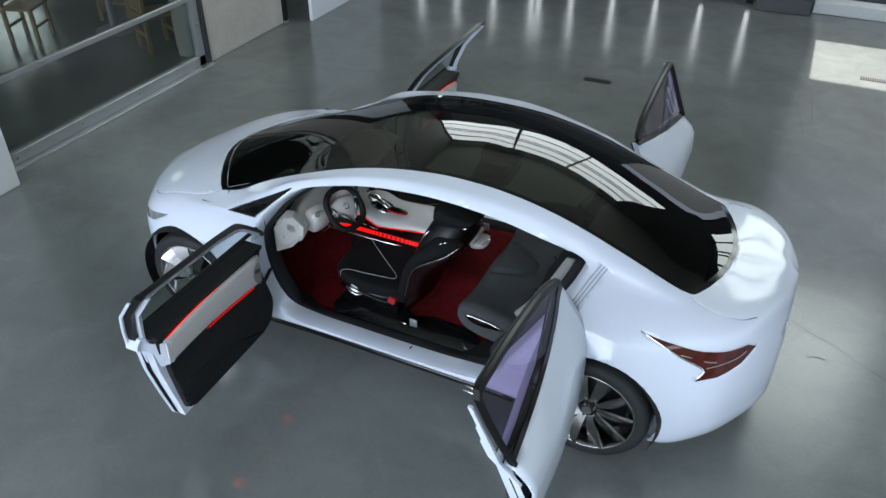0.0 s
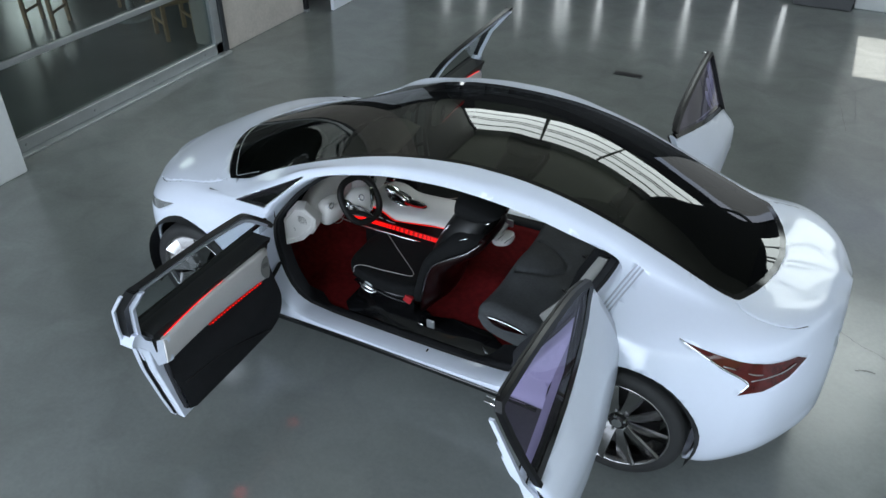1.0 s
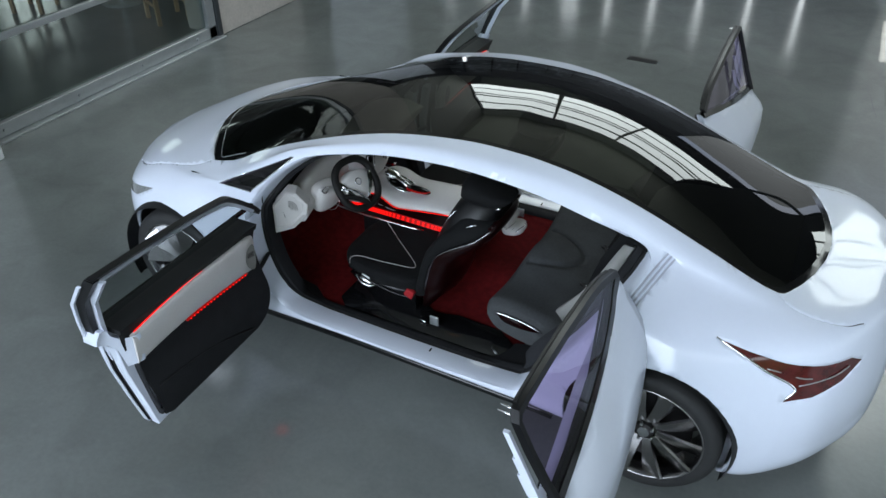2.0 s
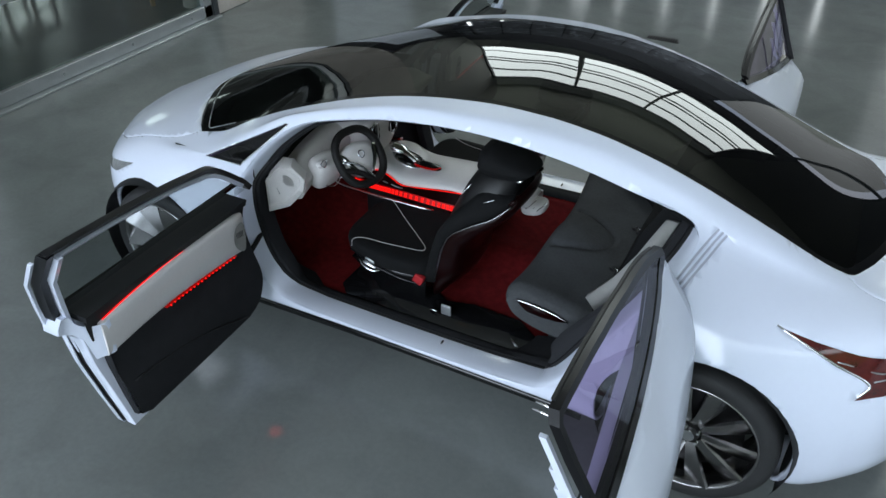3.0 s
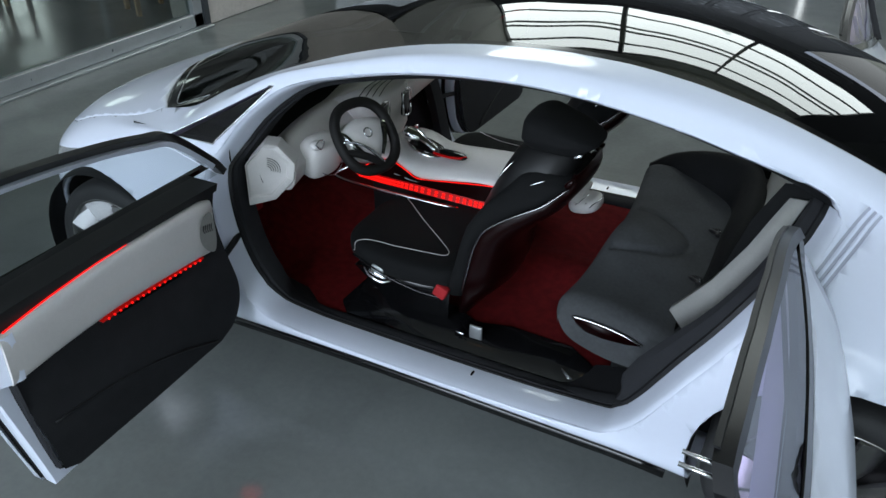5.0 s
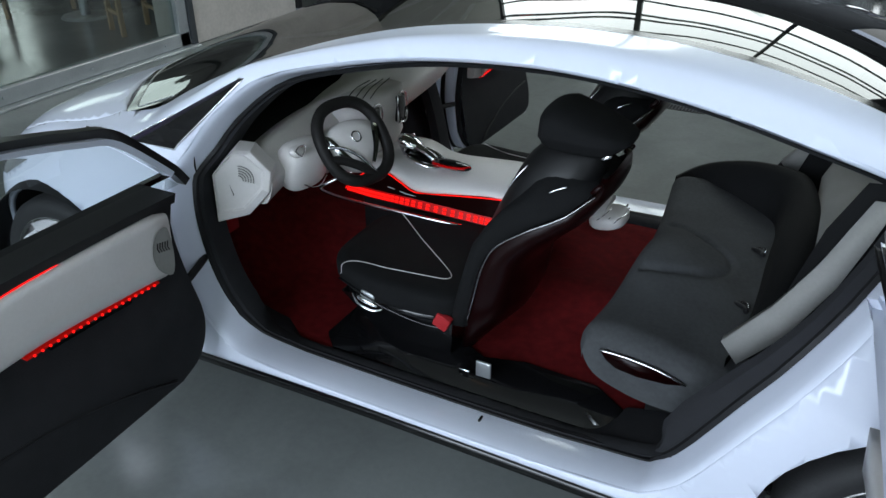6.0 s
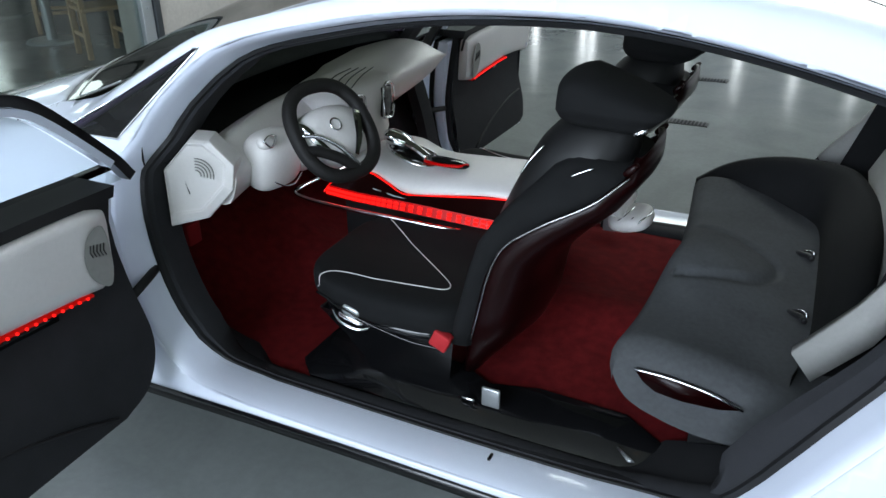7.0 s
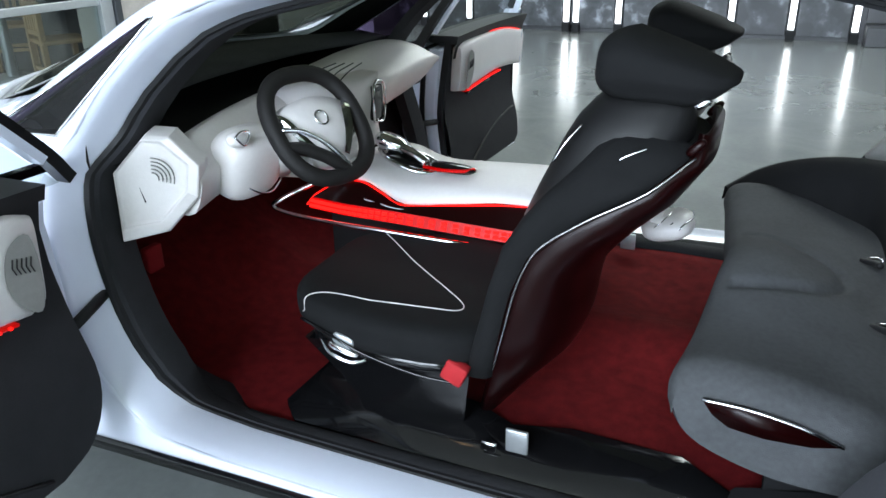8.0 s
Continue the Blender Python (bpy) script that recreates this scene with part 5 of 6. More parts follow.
# dashboard: cream wing
bm = bmesh.new()
rings = []
for s in np.linspace(0, 1, 33):
    y = -0.635 + 1.235 * s
    x0 = -0.50 - 0.06 * math.sin(min(1, s * 1.6) * math.pi) * (s < 0.65) + 0.05 * max(0, s - 0.55)
    top = 0.862 + 0.085 * s ** 0.9 + 0.02 * max(0, s - 0.6)
    low = 0.682 - 0.01 * s + (0.11 * max(0, (s - 0.5) / 0.5))
    e = math.sqrt(max(0.02, 1.0 - (max(0.0, s - 0.84) / 0.162) ** 2.4))
    c = (top + low) / 2
    w = float(np.interp(s, (0.0, 0.42, 0.68, 1.0), (0.52, 0.56, 0.95, 1.0)))
    prof = [(-0.30 * w, top - 0.04), (-0.17 * w, top - 0.002), (-0.085 * w - 0.01, top - 0.004), (-0.015, top - 0.045), (0.005, c + 0.02), (-0.025, c - 0.05), (-0.085, low + 0.03), (-0.07 - 0.09 * w, low), (-0.06 - 0.24 * w, low + 0.03)]
    rings.append([(x0 + a * (0.4 + 0.6 * e), y, c + (z - c) * e) for a, z in spline(prof, 3)])
vs = loft(bm, rings, False, False)
bm.faces.new(vs[-1])
bm.faces.new(list(reversed(vs[0])))
bmesh.ops.recalc_face_normals(bm, faces=bm.faces)
sharp(part("dash_wing", bm, CREAM, car, "cream leather dashboard wing"), 60)
# centre stack under the wing
bm = bmesh.new()
rings = []
for z, x, w, d in ((0.90, -0.47, 0.155, 0.16), (0.84, -0.465, 0.15, 0.16), (0.78, -0.475, 0.145, 0.15), (0.72, -0.47, 0.15, 0.16), (0.66, -0.50, 0.16, 0.2)):
    rings.append([(x - d, -w - 0.03, z), (x - 0.01, -w, z), (x + 0.012, -w * 0.5, z), (x + 0.012, w * 0.5, z), (x - 0.01, w, z), (x - d, w + 0.03, z)])
loft(bm, rings)
bmesh.ops.recalc_face_normals(bm, faces=bm.faces)
stack = part("centre_fascia", bm, CREAM, car, "cream centre stack with gloss vents")
for y in (-0.12, 0.06):
    bm = bmesh.new()
    box(bm, -0.462, y, 0.775, -0.445, y + 0.055, 0.875, 0.006, 2)
    v = part("air_vent", bm, BLACK_GLOSS, car, "gloss black air vent in a chrome surround")
    tube("vent_ring", [(-0.444, y, 0.775), (-0.444, y + 0.055, 0.775), (-0.444, y + 0.06, 0.875), (-0.444, y, 0.88), (-0.444, y - 0.003, 0.775)], 0.004, CHROME, v, per=3)
# dark tubes draw the shade in the wing's creases
for i in range(4):
    tube("crease", [(-0.50 + 0.012 * i, -0.19 + 0.03 * i, 0.937 - 0.008 * i), (-0.52 + 0.012 * i, -0.10 + 0.03 * i, 0.944 - 0.006 * i), (-0.515 + 0.01 * i, -0.02 + 0.03 * i, 0.950 - 0.004 * i)], 0.0018, ALCANTARA, car)
# speaker pod beside the driver's doorway
for k in (-1,):
    bm = bmesh.new()
    out = [(-0.66, 0.715, 0.825), (-0.60, 0.665, 0.905), (-0.555, 0.645, 0.90), (-0.49, 0.635, 0.838), (-0.505, 0.635, 0.765), (-0.575, 0.665, 0.685), (-0.645, 0.735, 0.675)]
    nrm = Vector((0.50, 0.86, 0.05)).normalized()
    mid_p = sum((Vector(p) for p in out), Vector()) / len(out)
    shrink = lambda q, lift_, off=Vector((0, 0, 0)): [tuple(mid_p + (Vector(p) - mid_p - nrm * ((Vector(p) - mid_p).dot(nrm) * (0.95 if q < 0.9 else 0.0))) * q + nrm * lift_ + off) for p in out]
    back = [(x - 0.03, y - 0.06, z) for x, y, z in out]
    f = lambda ps: [(x, k * y, z) for x, y, z in ps]
    inner_off = Vector((-0.010, 0.006, 0.008))
    vs = loft(bm, [f(back), f(out), f(shrink(0.97, 0.012)), f(shrink(0.83, 0.014, inner_off)), f(shrink(0.79, 0.007, inner_off))])
    bmesh.ops.recalc_face_normals(bm, faces=bm.faces)
    pod = sharp(rounded(part("speaker_pod", bm, CREAM, car, "cream speaker pod with fanned slots"), 0.003), 16)
    for i in range(5):
        r = 0.014 + 0.008 * i
        c = mid_p + nrm * 0.012 + Vector((-0.012, 0.007, 0.012))
        along = Vector((0.83, -0.55, 0)).normalized()
        arc = [c + along * (r * math.cos(a)) + Vector((0, 0, r * math.sin(a))) for a in np.linspace(-0.3, 1.5, 7)]
        tube("speaker_slot", [(p.x, k * p.y, p.z) for p in arc], 0.0015, ALCANTARA_PALE, pod, per=2, n=6)
# instrument dome and stalk cowl
bm = bmesh.new()
pillow(bm, pose(-0.472, -0.53, 0.868, 0, 30, -15), 0.02, 0.026, 0.016, 2.2, 4)
part("dial_dome", bm, CREAM, car)
tube("dial_ring", [(-0.455, -0.557, 0.880), (-0.450, -0.532, 0.858), (-0.455, -0.505, 0.880), (-0.459, -0.53, 0.886), (-0.455, -0.557, 0.880)], 0.0028, CHROME, car)

# steering wheel
SW = Matrix.Translation((-0.335, -0.41, 0.885)) @ Vector((0.78, -0.22, 0.58)).to_track_quat("Z", "X").to_matrix().to_4x4()
wheel_s = thing("steering_wheel", "charcoal steering wheel with a cream hub", "steering wheel")
wheel_s.parent = car
axis = Vector((0.78, -0.22, 0.58)).normalized()
up_s = (Vector((0, 0, 1)) - axis * axis.z).normalized()
right_s = up_s.cross(axis)


def sw(a, b, c=0.0):
    return Vector((-0.335, -0.41, 0.885)) + right_s * a + up_s * b + axis * c


bm = bmesh.new()
loop = []
for i in range(48):
    t = 2 * math.pi * i / 48
    ca, sa = math.cos(t), math.sin(t)
    loop.append(sw(0.122 * math.copysign(abs(ca) ** 0.80, ca), 0.130 * math.copysign(abs(sa) ** 0.84, sa)))
sweep(bm, loop, disc_profile(0.0195, 12), True, axis)
part("rim", bm, WHEEL_LEATHER, wheel_s)
bm = bmesh.new()
hubo = [tuple(p) for p in spline([(-0.10, 0.045), (0, 0.075), (0.10, 0.045), (0.095, -0.03), (0.045, -0.085), (0, -0.10), (-0.045, -0.085), (-0.095, -0.03)], 4, True)]
loft(bm, [[sw(a * s, b * s, c) for a, b in hubo] for s, c in ((0.9, -0.05), (1.0, -0.02), (0.92, 0.005), (0.5, 0.018), (0.1, 0.02))])
bmesh.ops.recalc_face_normals(bm, faces=bm.faces)
part("hub", bm, CREAM, wheel_s, "cream hub pad")
for s in (-1, 1):
    bm = bmesh.new()
    sweep(bm, [sw(s * 0.09, 0.03, 0.0), sw(s * 0.098, 0.022, 0.002), sw(s * 0.108, 0.026, -0.002)], [(-0.016, -0.006), (0.016, -0.006), (0.016, 0.006), (-0.016, 0.006)], False, axis)
    part("spoke", bm, CHROME, wheel_s)
    bm = bmesh.new()
    blade = [sw(*p) for p in spline([(s * 0.104, 0.044, 0.002), (s * 0.09, 0.018, 0.014), (s * 0.066, -0.035, 0.016), (s * 0.03, -0.085, 0.012)], 5)]
    sweep(bm, blade, [(-0.011, -0.003), (0.011, -0.003), (0.006, 0.004), (-0.006, 0.004)], False, axis, [0.5 + 0.6 * math.sin(math.pi * (0.12 + 0.8 * i / (len(blade) - 1))) for i in range(len(blade))])
    sharp(part("spoke_trim", bm, CHROME, wheel_s))
tube("lower_spoke", [sw(-0.118, -0.035, 0.004), sw(-0.085, -0.045, 0.010), sw(-0.045, -0.070, 0.012), sw(-0.01, -0.098, 0.010), sw(0.02, -0.125, 0.0)], 0.015, WHEEL_LEATHER, wheel_s)
tube("spoke_blade", [sw(-0.112, 0.005, 0.012), sw(-0.07, -0.012, 0.022), sw(-0.03, -0.045, 0.022), sw(0.0, -0.085, 0.018), sw(0.022, -0.118, 0.010)], 0.006, CHROME, wheel_s)
tube("badge", [sw(0.017 * math.cos(a), 0.008 + 0.017 * math.sin(a), 0.022) for a in np.linspace(0, 2 * math.pi, 9)], 0.003, CHROME, wheel_s, per=3)
bm = bmesh.new()
sweep(bm, [sw(0, 0, -0.04), sw(0, 0.0, -0.10), sw(0, 0.0, -0.20)], disc_profile(0.042, 14))
part("column", bm, CREAM, wheel_s)
bm = bmesh.new()
pillow(bm, pose(-0.515, -0.455, 0.792, 0, 18, -12), 0.062, 0.088, 0.085, 3.0, 6)
cowl = part("knee_cowl", bm, CREAM, car, "cream cowl under the steering column")
tube("cowl_line", [(-0.462, -0.520, 0.752), (-0.450, -0.490, 0.733), (-0.447, -0.450, 0.728), (-0.455, -0.405, 0.742)], 0.0022, CHROME, cowl)

# centre console
CON_LOW = ((-0.50, 0.630), (-0.47, 0.650), (-0.43, 0.668), (-0.37, 0.672), (-0.31, 0.648), (-0.25, 0.622), (-0.11, 0.638), (0.04, 0.655), (0.25, 0.655), (0.40, 0.630))
CON_TOP = ((-0.50, 0.672), (-0.46, 0.694), (-0.40, 0.712), (-0.34, 0.710), (-0.28, 0.690), (-0.20, 0.678), (-0.05, 0.684), (0.15, 0.690), (0.30, 0.684), (0.40, 0.655))
low_at = lambda x: float(pchip([q[0] for q in CON_LOW], [q[1] for q in CON_LOW], np.array([x]))[0])
top_at = lambda x: float(pchip([q[0] for q in CON_TOP], [q[1] for q in CON_TOP], np.array([x]))[0])
wid_at = lambda x: float(np.interp(x, (-0.50, -0.44, -0.30, 0.10, 0.40), (0.125, 0.155, 0.162, 0.150, 0.09)))
bm = bmesh.new()
rings = []
for x in np.linspace(-0.50, 0.40, 37):
    w, lo, hi = wid_at(x), low_at(x), top_at(x)
    rings.append([(x, y * w, lo + (hi - lo) * z) for y, z in ((-0.93, -0.12), (-1.0, 0.0), (-0.99, 0.25), (-0.90, 0.62), (-0.72, 0.88), (-0.4, 0.99), (0, 1.02), (0.4, 0.99), (0.72, 0.88), (0.90, 0.62), (0.99, 0.25), (1.0, 0.0), (0.93, -0.12), (0, -0.2))])
loft(bm, rings)
bmesh.ops.recalc_face_normals(bm, faces=bm.faces)
console = part("centre_console", bm, CREAM, car, "cream floating centre console")
for k in (-1, 1):
    tube("console_lip", [(-0.44, k * 0.165, 0.690), (-0.50, k * 0.20, 0.660), (-0.565, k * 0.243, 0.628), (-0.598, k * 0.256, 0.603), (-0.555, k * 0.258, 0.588), (-0.45, k * 0.254, 0.579), (-0.28, k * 0.246, 0.573), (0.0, k * 0.22, 0.560), (0.25, k * 0.185, 0.555)], 0.0068, CHROME, car, "bright metal lip round the console's lower blade", per=6)
    # glowing strip with rows of lamps
    strip_lo = [(-0.505, 0.222, 0.598), (-0.40, 0.218, 0.589), (-0.25, 0.214, 0.585), (0.0, 0.205, 0.574), (0.15, 0.195, 0.568)]
    strip_hi = [(-0.50, 0.210, 0.626), (-0.40, 0.206, 0.617), (-0.25, 0.202, 0.613), (0.0, 0.193, 0.602), (0.15, 0.183, 0.596)]
    bm = bmesh.new()
    loft(bm, [[(x, k * y, z) for x, y, z in strip_lo], [(x, k * y, z) for x, y, z in strip_hi]], False, False)
    lit = part("light_panel", bm, LED_RED_SOFT, car, "red glowing strip along the console")
    lo_p, hi_p = spline(strip_lo, 10), spline(strip_hi, 10)
    for i in range(34):
        for j in range(2):
            q = min(len(lo_p) - 1.001, (i + 0.5) / 34 * (len(lo_p) - 1))
            n0, fr = int(q), q - int(q)
            A = Vector(lo_p[n0]).lerp(Vector(lo_p[n0 + 1]), fr)
            B = Vector(hi_p[n0]).lerp(Vector(hi_p[n0 + 1]), fr)
            P = A.lerp(B, 0.3 + 0.4 * j)
            part("led", box(bmesh.new(), P.x - 0.0065, k * (P.y + 0.003) - 0.002, P.z - 0.004, P.x + 0.0065, k * (P.y + 0.003) + 0.002, P.z + 0.004), LED_RED, lit, smooth=False)
    # dark glossy side between strip and console, with a thin rib
    bm = bmesh.new()
    edge_x = (-0.50, -0.46, -0.42, -0.37, -0.31, -0.25, -0.11, 0.04, 0.2)
    up_p = [(x, k * (wid_at(x) + 0.0), low_at(x) - 0.004) for x in edge_x]
    dn_p = [(x, k * float(np.interp(x, [q[0] for q in strip_hi], [q[1] for q in strip_hi])), float(np.interp(x, [q[0] for q in strip_hi], [q[2] for q in strip_hi]))) for x in edge_x]
    loft(bm, [dn_p, up_p], False, False)
    side_p = part("console_side", bm, MAROON_GLOSS, car, "gloss dark maroon console side")
    tube("side_rib", [(x, k * (0.5 * (abs(a[1]) + abs(c2[1])) + 0.004), a[2] * 0.72 + c2[2] * 0.28) for x, a, c2 in zip(edge_x[1:], dn_p[1:], up_p[1:])], 0.0022, STEEL, side_p, per=3)
    tube("light_edge", [(-0.512, k * 0.222, 0.606), (-0.500, k * 0.195, 0.628)] + [(x, k * (wid_at(x) + 0.004), low_at(x) - 0.003) for x in (-0.47, -0.43, -0.37, -0.31, -0.25, -0.11, 0.04, 0.2)], 0.0018, LED_RED, car)
bm = bmesh.new()
loft(bm, [[(x, y, z) for x, y in ((-0.5, -0.12), (-0.5, 0.12), (0.02, 0.10), (0.02, -0.10))] for z in (0.28, 0.56, 0.60)])
bmesh.ops.recalc_face_normals(bm, faces=bm.faces)
part("console_base", bm, RUBBER, car)
# gear selector
bm = bmesh.new()
pillow(bm, pose(-0.285, -0.035, 0.698, 0, 14, 10), 0.075, 0.046, 0.014, 3, 4)
sel = part("selector_plinth", bm, BLACK_GLOSS, car, "black gear selector plinth in a chrome frame")
tube("selector_frame", [(-0.385, -0.03, 0.722), (-0.33, -0.082, 0.712), (-0.245, -0.085, 0.688), (-0.20, -0.04, 0.684), (-0.24, 0.018, 0.690), (-0.33, 0.02, 0.714), (-0.385, -0.03, 0.722)], 0.0065, CHROME, sel)
tube("selector_stem", [(-0.235, -0.045, 0.700), (-0.275, -0.042, 0.722), (-0.315, -0.036, 0.735), (-0.345, -0.03, 0.736)], 0.016, CHROME, sel)
bm = bmesh.new()
pillow(bm, pose(-0.345, -0.03, 0.744, 0, 20, 10), 0.050, 0.034, 0.024, 2.5, 6)
part("selector_knob", bm, CHROME, sel, "chrome gear selector knob")
tube("selector_glow", [(-0.235, -0.065, 0.698), (-0.18, -0.072, 0.696), (-0.12, -0.068, 0.698), (-0.095, -0.045, 0.699)], 0.005, LED_RED_SOFT, sel)
bm = bmesh.new()
pillow(bm, pose(-0.165, -0.04, 0.695, 0, 0, -8), 0.075, 0.026, 0.012, 2.6, 4)
part("selector_pad", bm, BLACK_GLOSS, sel)
# console tail lamp housing
bm = bmesh.new()
pillow(bm, pose(0.41, -0.015, 0.605, 0, -12, 0), 0.064, 0.072, 0.032, 2.6, 5)
tailc = part("console_tail", bm, CREAM, car, "pale rounded end of the console")
for i in range(3):
    tube("tail_ring", [(0.385 + 0.026 * i, -0.078, 0.615 - 0.004 * i), (0.40 + 0.026 * i, -0.072, 0.629), (0.415 + 0.026 * i, -0.02, 0.637 - 0.003 * i), (0.41 + 0.026 * i, 0.035, 0.628)], 0.0022, CHROME, tailc)
# pedals
for y in (-0.47, -0.36):
    part("pedal", box(bmesh.new(), -0.97, y - 0.03, 0.36, -0.945, y + 0.03, 0.47, 0.006, 2), RED_TRIM, car)


def seat(k, slide=0.0, drop=0.0):
    """k: -1 driver. Bucket with a gloss neck and a wedge-shaped head cushion."""
    s = thing("front_seat", "charcoal cloth bucket seat with pale piping", "car seat", group="front seats")
    yc = 0.41 * k
    f = lambda x, y, z: Vector((x + slide, yc - k * y, z - drop))  # y grows towards the middle of the car

    def mass(name, bm, mat, label=""):
        bmesh.ops.recalc_face_normals(bm, faces=bm.faces)
        return part(name, bm, mat, s, label)

    def padded(name, at, turn, size, n, cuts, mat, label="", bend=None):
        bm = bmesh.new()
        pillow(bm, Matrix.Translation(f(*at)) @ pose(0, 0, 0, 0, turn, 0), *size, n, cuts, bend)
        return mass(name, bm, mat, label)

    # cushion: raised bolster towards the middle, nose turned up
    SX, SY, SZ, N = 0.25, 0.225, 0.054, 3.8

    def cushion_bend(q):
        nose = max(0.0, -q.x - 0.04)
        inner = max(0.0, -k * q.y / SY)
        outer = max(0.0, k * q.y / SY)
        up = 0.055 * inner ** 2.2 * (1.0 - 0.5 * max(0.0, -q.x) / SX) + 0.012 * outer ** 3
        return Vector((q.x, q.y * (1.0 - 0.30 * nose), q.z + 0.26 * nose ** 1.3 + (up if q.z > -0.01 else 0.3 * up)))

    def cushion_top(x, y):
        q = Vector((x, -k * y, 0))
        for _ in range(3):
            q.y = -k * y / (1.0 - 0.30 * max(0.0, -x - 0.04))
        q.z = SZ * max(0.0, 1 - abs(q.x / SX) ** N - abs(q.y / SY) ** N) ** (1 / N)
        r = cushion_bend(q)
        return f(-0.10 + r.x, y, 0.487 + r.z)
    bm = bmesh.new()
    pillow(bm, Matrix.Translation(f(-0.10, 0, 0.487)), SX, SY, SZ, N, 11, cushion_bend)
    mass("cushion", bm, CHARCOAL, "charcoal cloth seat cushion")
    padded("seat_pan", (-0.09, 0, 0.444), 0, (0.225, 0.215, 0.03), 3.4, 6, BLACK_GLOSS)
    line = spline([(-0.20, 0.19), (-0.10, 0.12), (0.0, 0.045), (0.10, -0.035), (0.155, -0.085), (0.15, -0.115), (0.09, -0.128), (-0.01, -0.140), (-0.09, -0.150), (-0.145, -0.165), (-0.178, -0.188), (-0.180, -0.205)], 8)
    bm = bmesh.new()
    sweep(bm, [cushion_top(a, c) + Vector((0, 0, 0.0015)) for a, c in line], disc_profile(0.0013, 6))
    mass("piping", bm, CREAM, "thin pale piping")
    # backrest: thin at the foot, flaring back along the shell's edge
    rings = []
    for xf, xe, z, w in ((0.075, 0.15, 0.43, 0.185), (0.092, 0.17, 0.50, 0.205), (0.112, 0.19, 0.57, 0.216), (0.135, 0.212, 0.66, 0.222), (0.160, 0.243, 0.735, 0.224), (0.190, 0.30, 0.79, 0.222), (0.225, 0.365, 0.832, 0.217), (0.262, 0.44, 0.872, 0.200), (0.300, 0.50, 0.918, 0.165), (0.34, 0.50, 0.945, 0.12)):
        ring = []
        for a in np.linspace(0, 2 * math.pi, 24, endpoint=False):
            ca, sa = math.cos(a), math.sin(a)
            yy = w * math.copysign(abs(sa) ** 0.55, sa)
            e = abs(yy / w)
            back = xe + 0.015
            front = xf - 0.0 + 0.035 * (1 - e ** 3)
            mix = 0.5 + 0.5 * math.copysign(abs(ca) ** 0.6, ca)
            ring.append(f(front + (back - front) * mix, yy, z + 0.03 * (0.5 - mix) * (z > 0.7) + (0.012 * e ** 4 if z > 0.8 else 0)))
        rings.append(ring)
    bm = bmesh.new()
    loft(bm, rings)
    mass("backrest", bm, CHARCOAL, "charcoal cloth backrest")
    # gloss black neck between the shoulders
    rings = []
    for xf, xb, z, w in ((0.175, 0.36, 0.76, 0.145), (0.205, 0.42, 0.83, 0.15), (0.228, 0.465, 0.88, 0.15), (0.248, 0.487, 0.925, 0.142), (0.270, 0.487, 0.965, 0.125), (0.302, 0.488, 1.0, 0.10), (0.33, 0.48, 1.02, 0.08)):
        rings.append([f((xf + xb) / 2 - (xb - xf) / 2 * math.copysign(abs(math.cos(a)) ** 0.8, math.cos(a)), w * math.copysign(abs(math.sin(a)) ** 0.75, math.sin(a)), z) for a in np.linspace(0, 2 * math.pi, 20, endpoint=False)])
    bm = bmesh.new()
    loft(bm, rings)
    mass("neck", bm, NECK_SATIN, "satin black neck of the seat")
    # hard shell behind
    rings = []
    for x, z, w, t, dx, dz in ((0.105, 0.285, 0.09, 0.03, 1, 0), (0.135, 0.37, 0.14, 0.06, 1, -0.1), (0.175, 0.50, 0.20, 0.115, 1, -0.2), (0.193, 0.57, 0.214, 0.12, 1, -0.3), (0.215, 0.66, 0.224, 0.12, 0.9, -0.45), (0.247, 0.738, 0.228, 0.11, 0.8, -0.6), (0.305, 0.795, 0.226, 0.10, 0.7, -0.7), (0.37, 0.838, 0.22, 0.08, 0.6, -0.8), (0.44, 0.878, 0.203, 0.06, 0.6, -0.8), (0.505, 0.935, 0.168, 0.035, 0.7, -0.7), (0.515, 0.97, 0.12, 0.02, 0.9, -0.4)):
        half = [(math.cos(a), math.sin(a)) for a in np.linspace(-math.pi / 2, math.pi / 2, 13)]
        outer = [f(x + dx * t * max(0.0, ca) ** 0.7, w * sa, z + dz * t * max(0.0, ca) ** 0.7) for ca, sa in half]
        inner = [f(x + dx * (t * 0.8 * max(0.0, ca) ** 0.7 - 0.012), (w - 0.006) * sa, z + dz * t * 0.8 * max(0.0, ca) ** 0.7) for ca, sa in reversed(half)]
        rings.append(outer + inner)
    bm = bmesh.new()
    loft(bm, rings)
    mass("back_shell", bm, MAROON_GLOSS, "glossy dark maroon seat shell")
    for e in (-1, 1):
        tube("shell_trim", [f(0.165, e * 0.200, 0.47), f(0.192, e * 0.219, 0.57), f(0.214, e * 0.228, 0.66), f(0.236, e * 0.232, 0.722), f(0.268, e * 0.232, 0.770), f(0.345, e * 0.228, 0.828), f(0.44, e * 0.210, 0.884), f(0.508, e * 0.172, 0.942)], 0.0025, RIM, s, "chrome edge of the seat shell")
        loop3 = padded("belt_guide", (0.375, e * 0.140, 0.905), -32, (0.055, 0.02, 0.014), 2.6, 4, BLACK_GLOSS, "gloss black belt guide")
        tube("guide_edge", [f(0.320, e * 0.160, 0.878), f(0.355, e * 0.166, 0.905), f(0.39, e * 0.166, 0.930), f(0.425, e * 0.155, 0.945)], 0.002, CHROME, loop3)
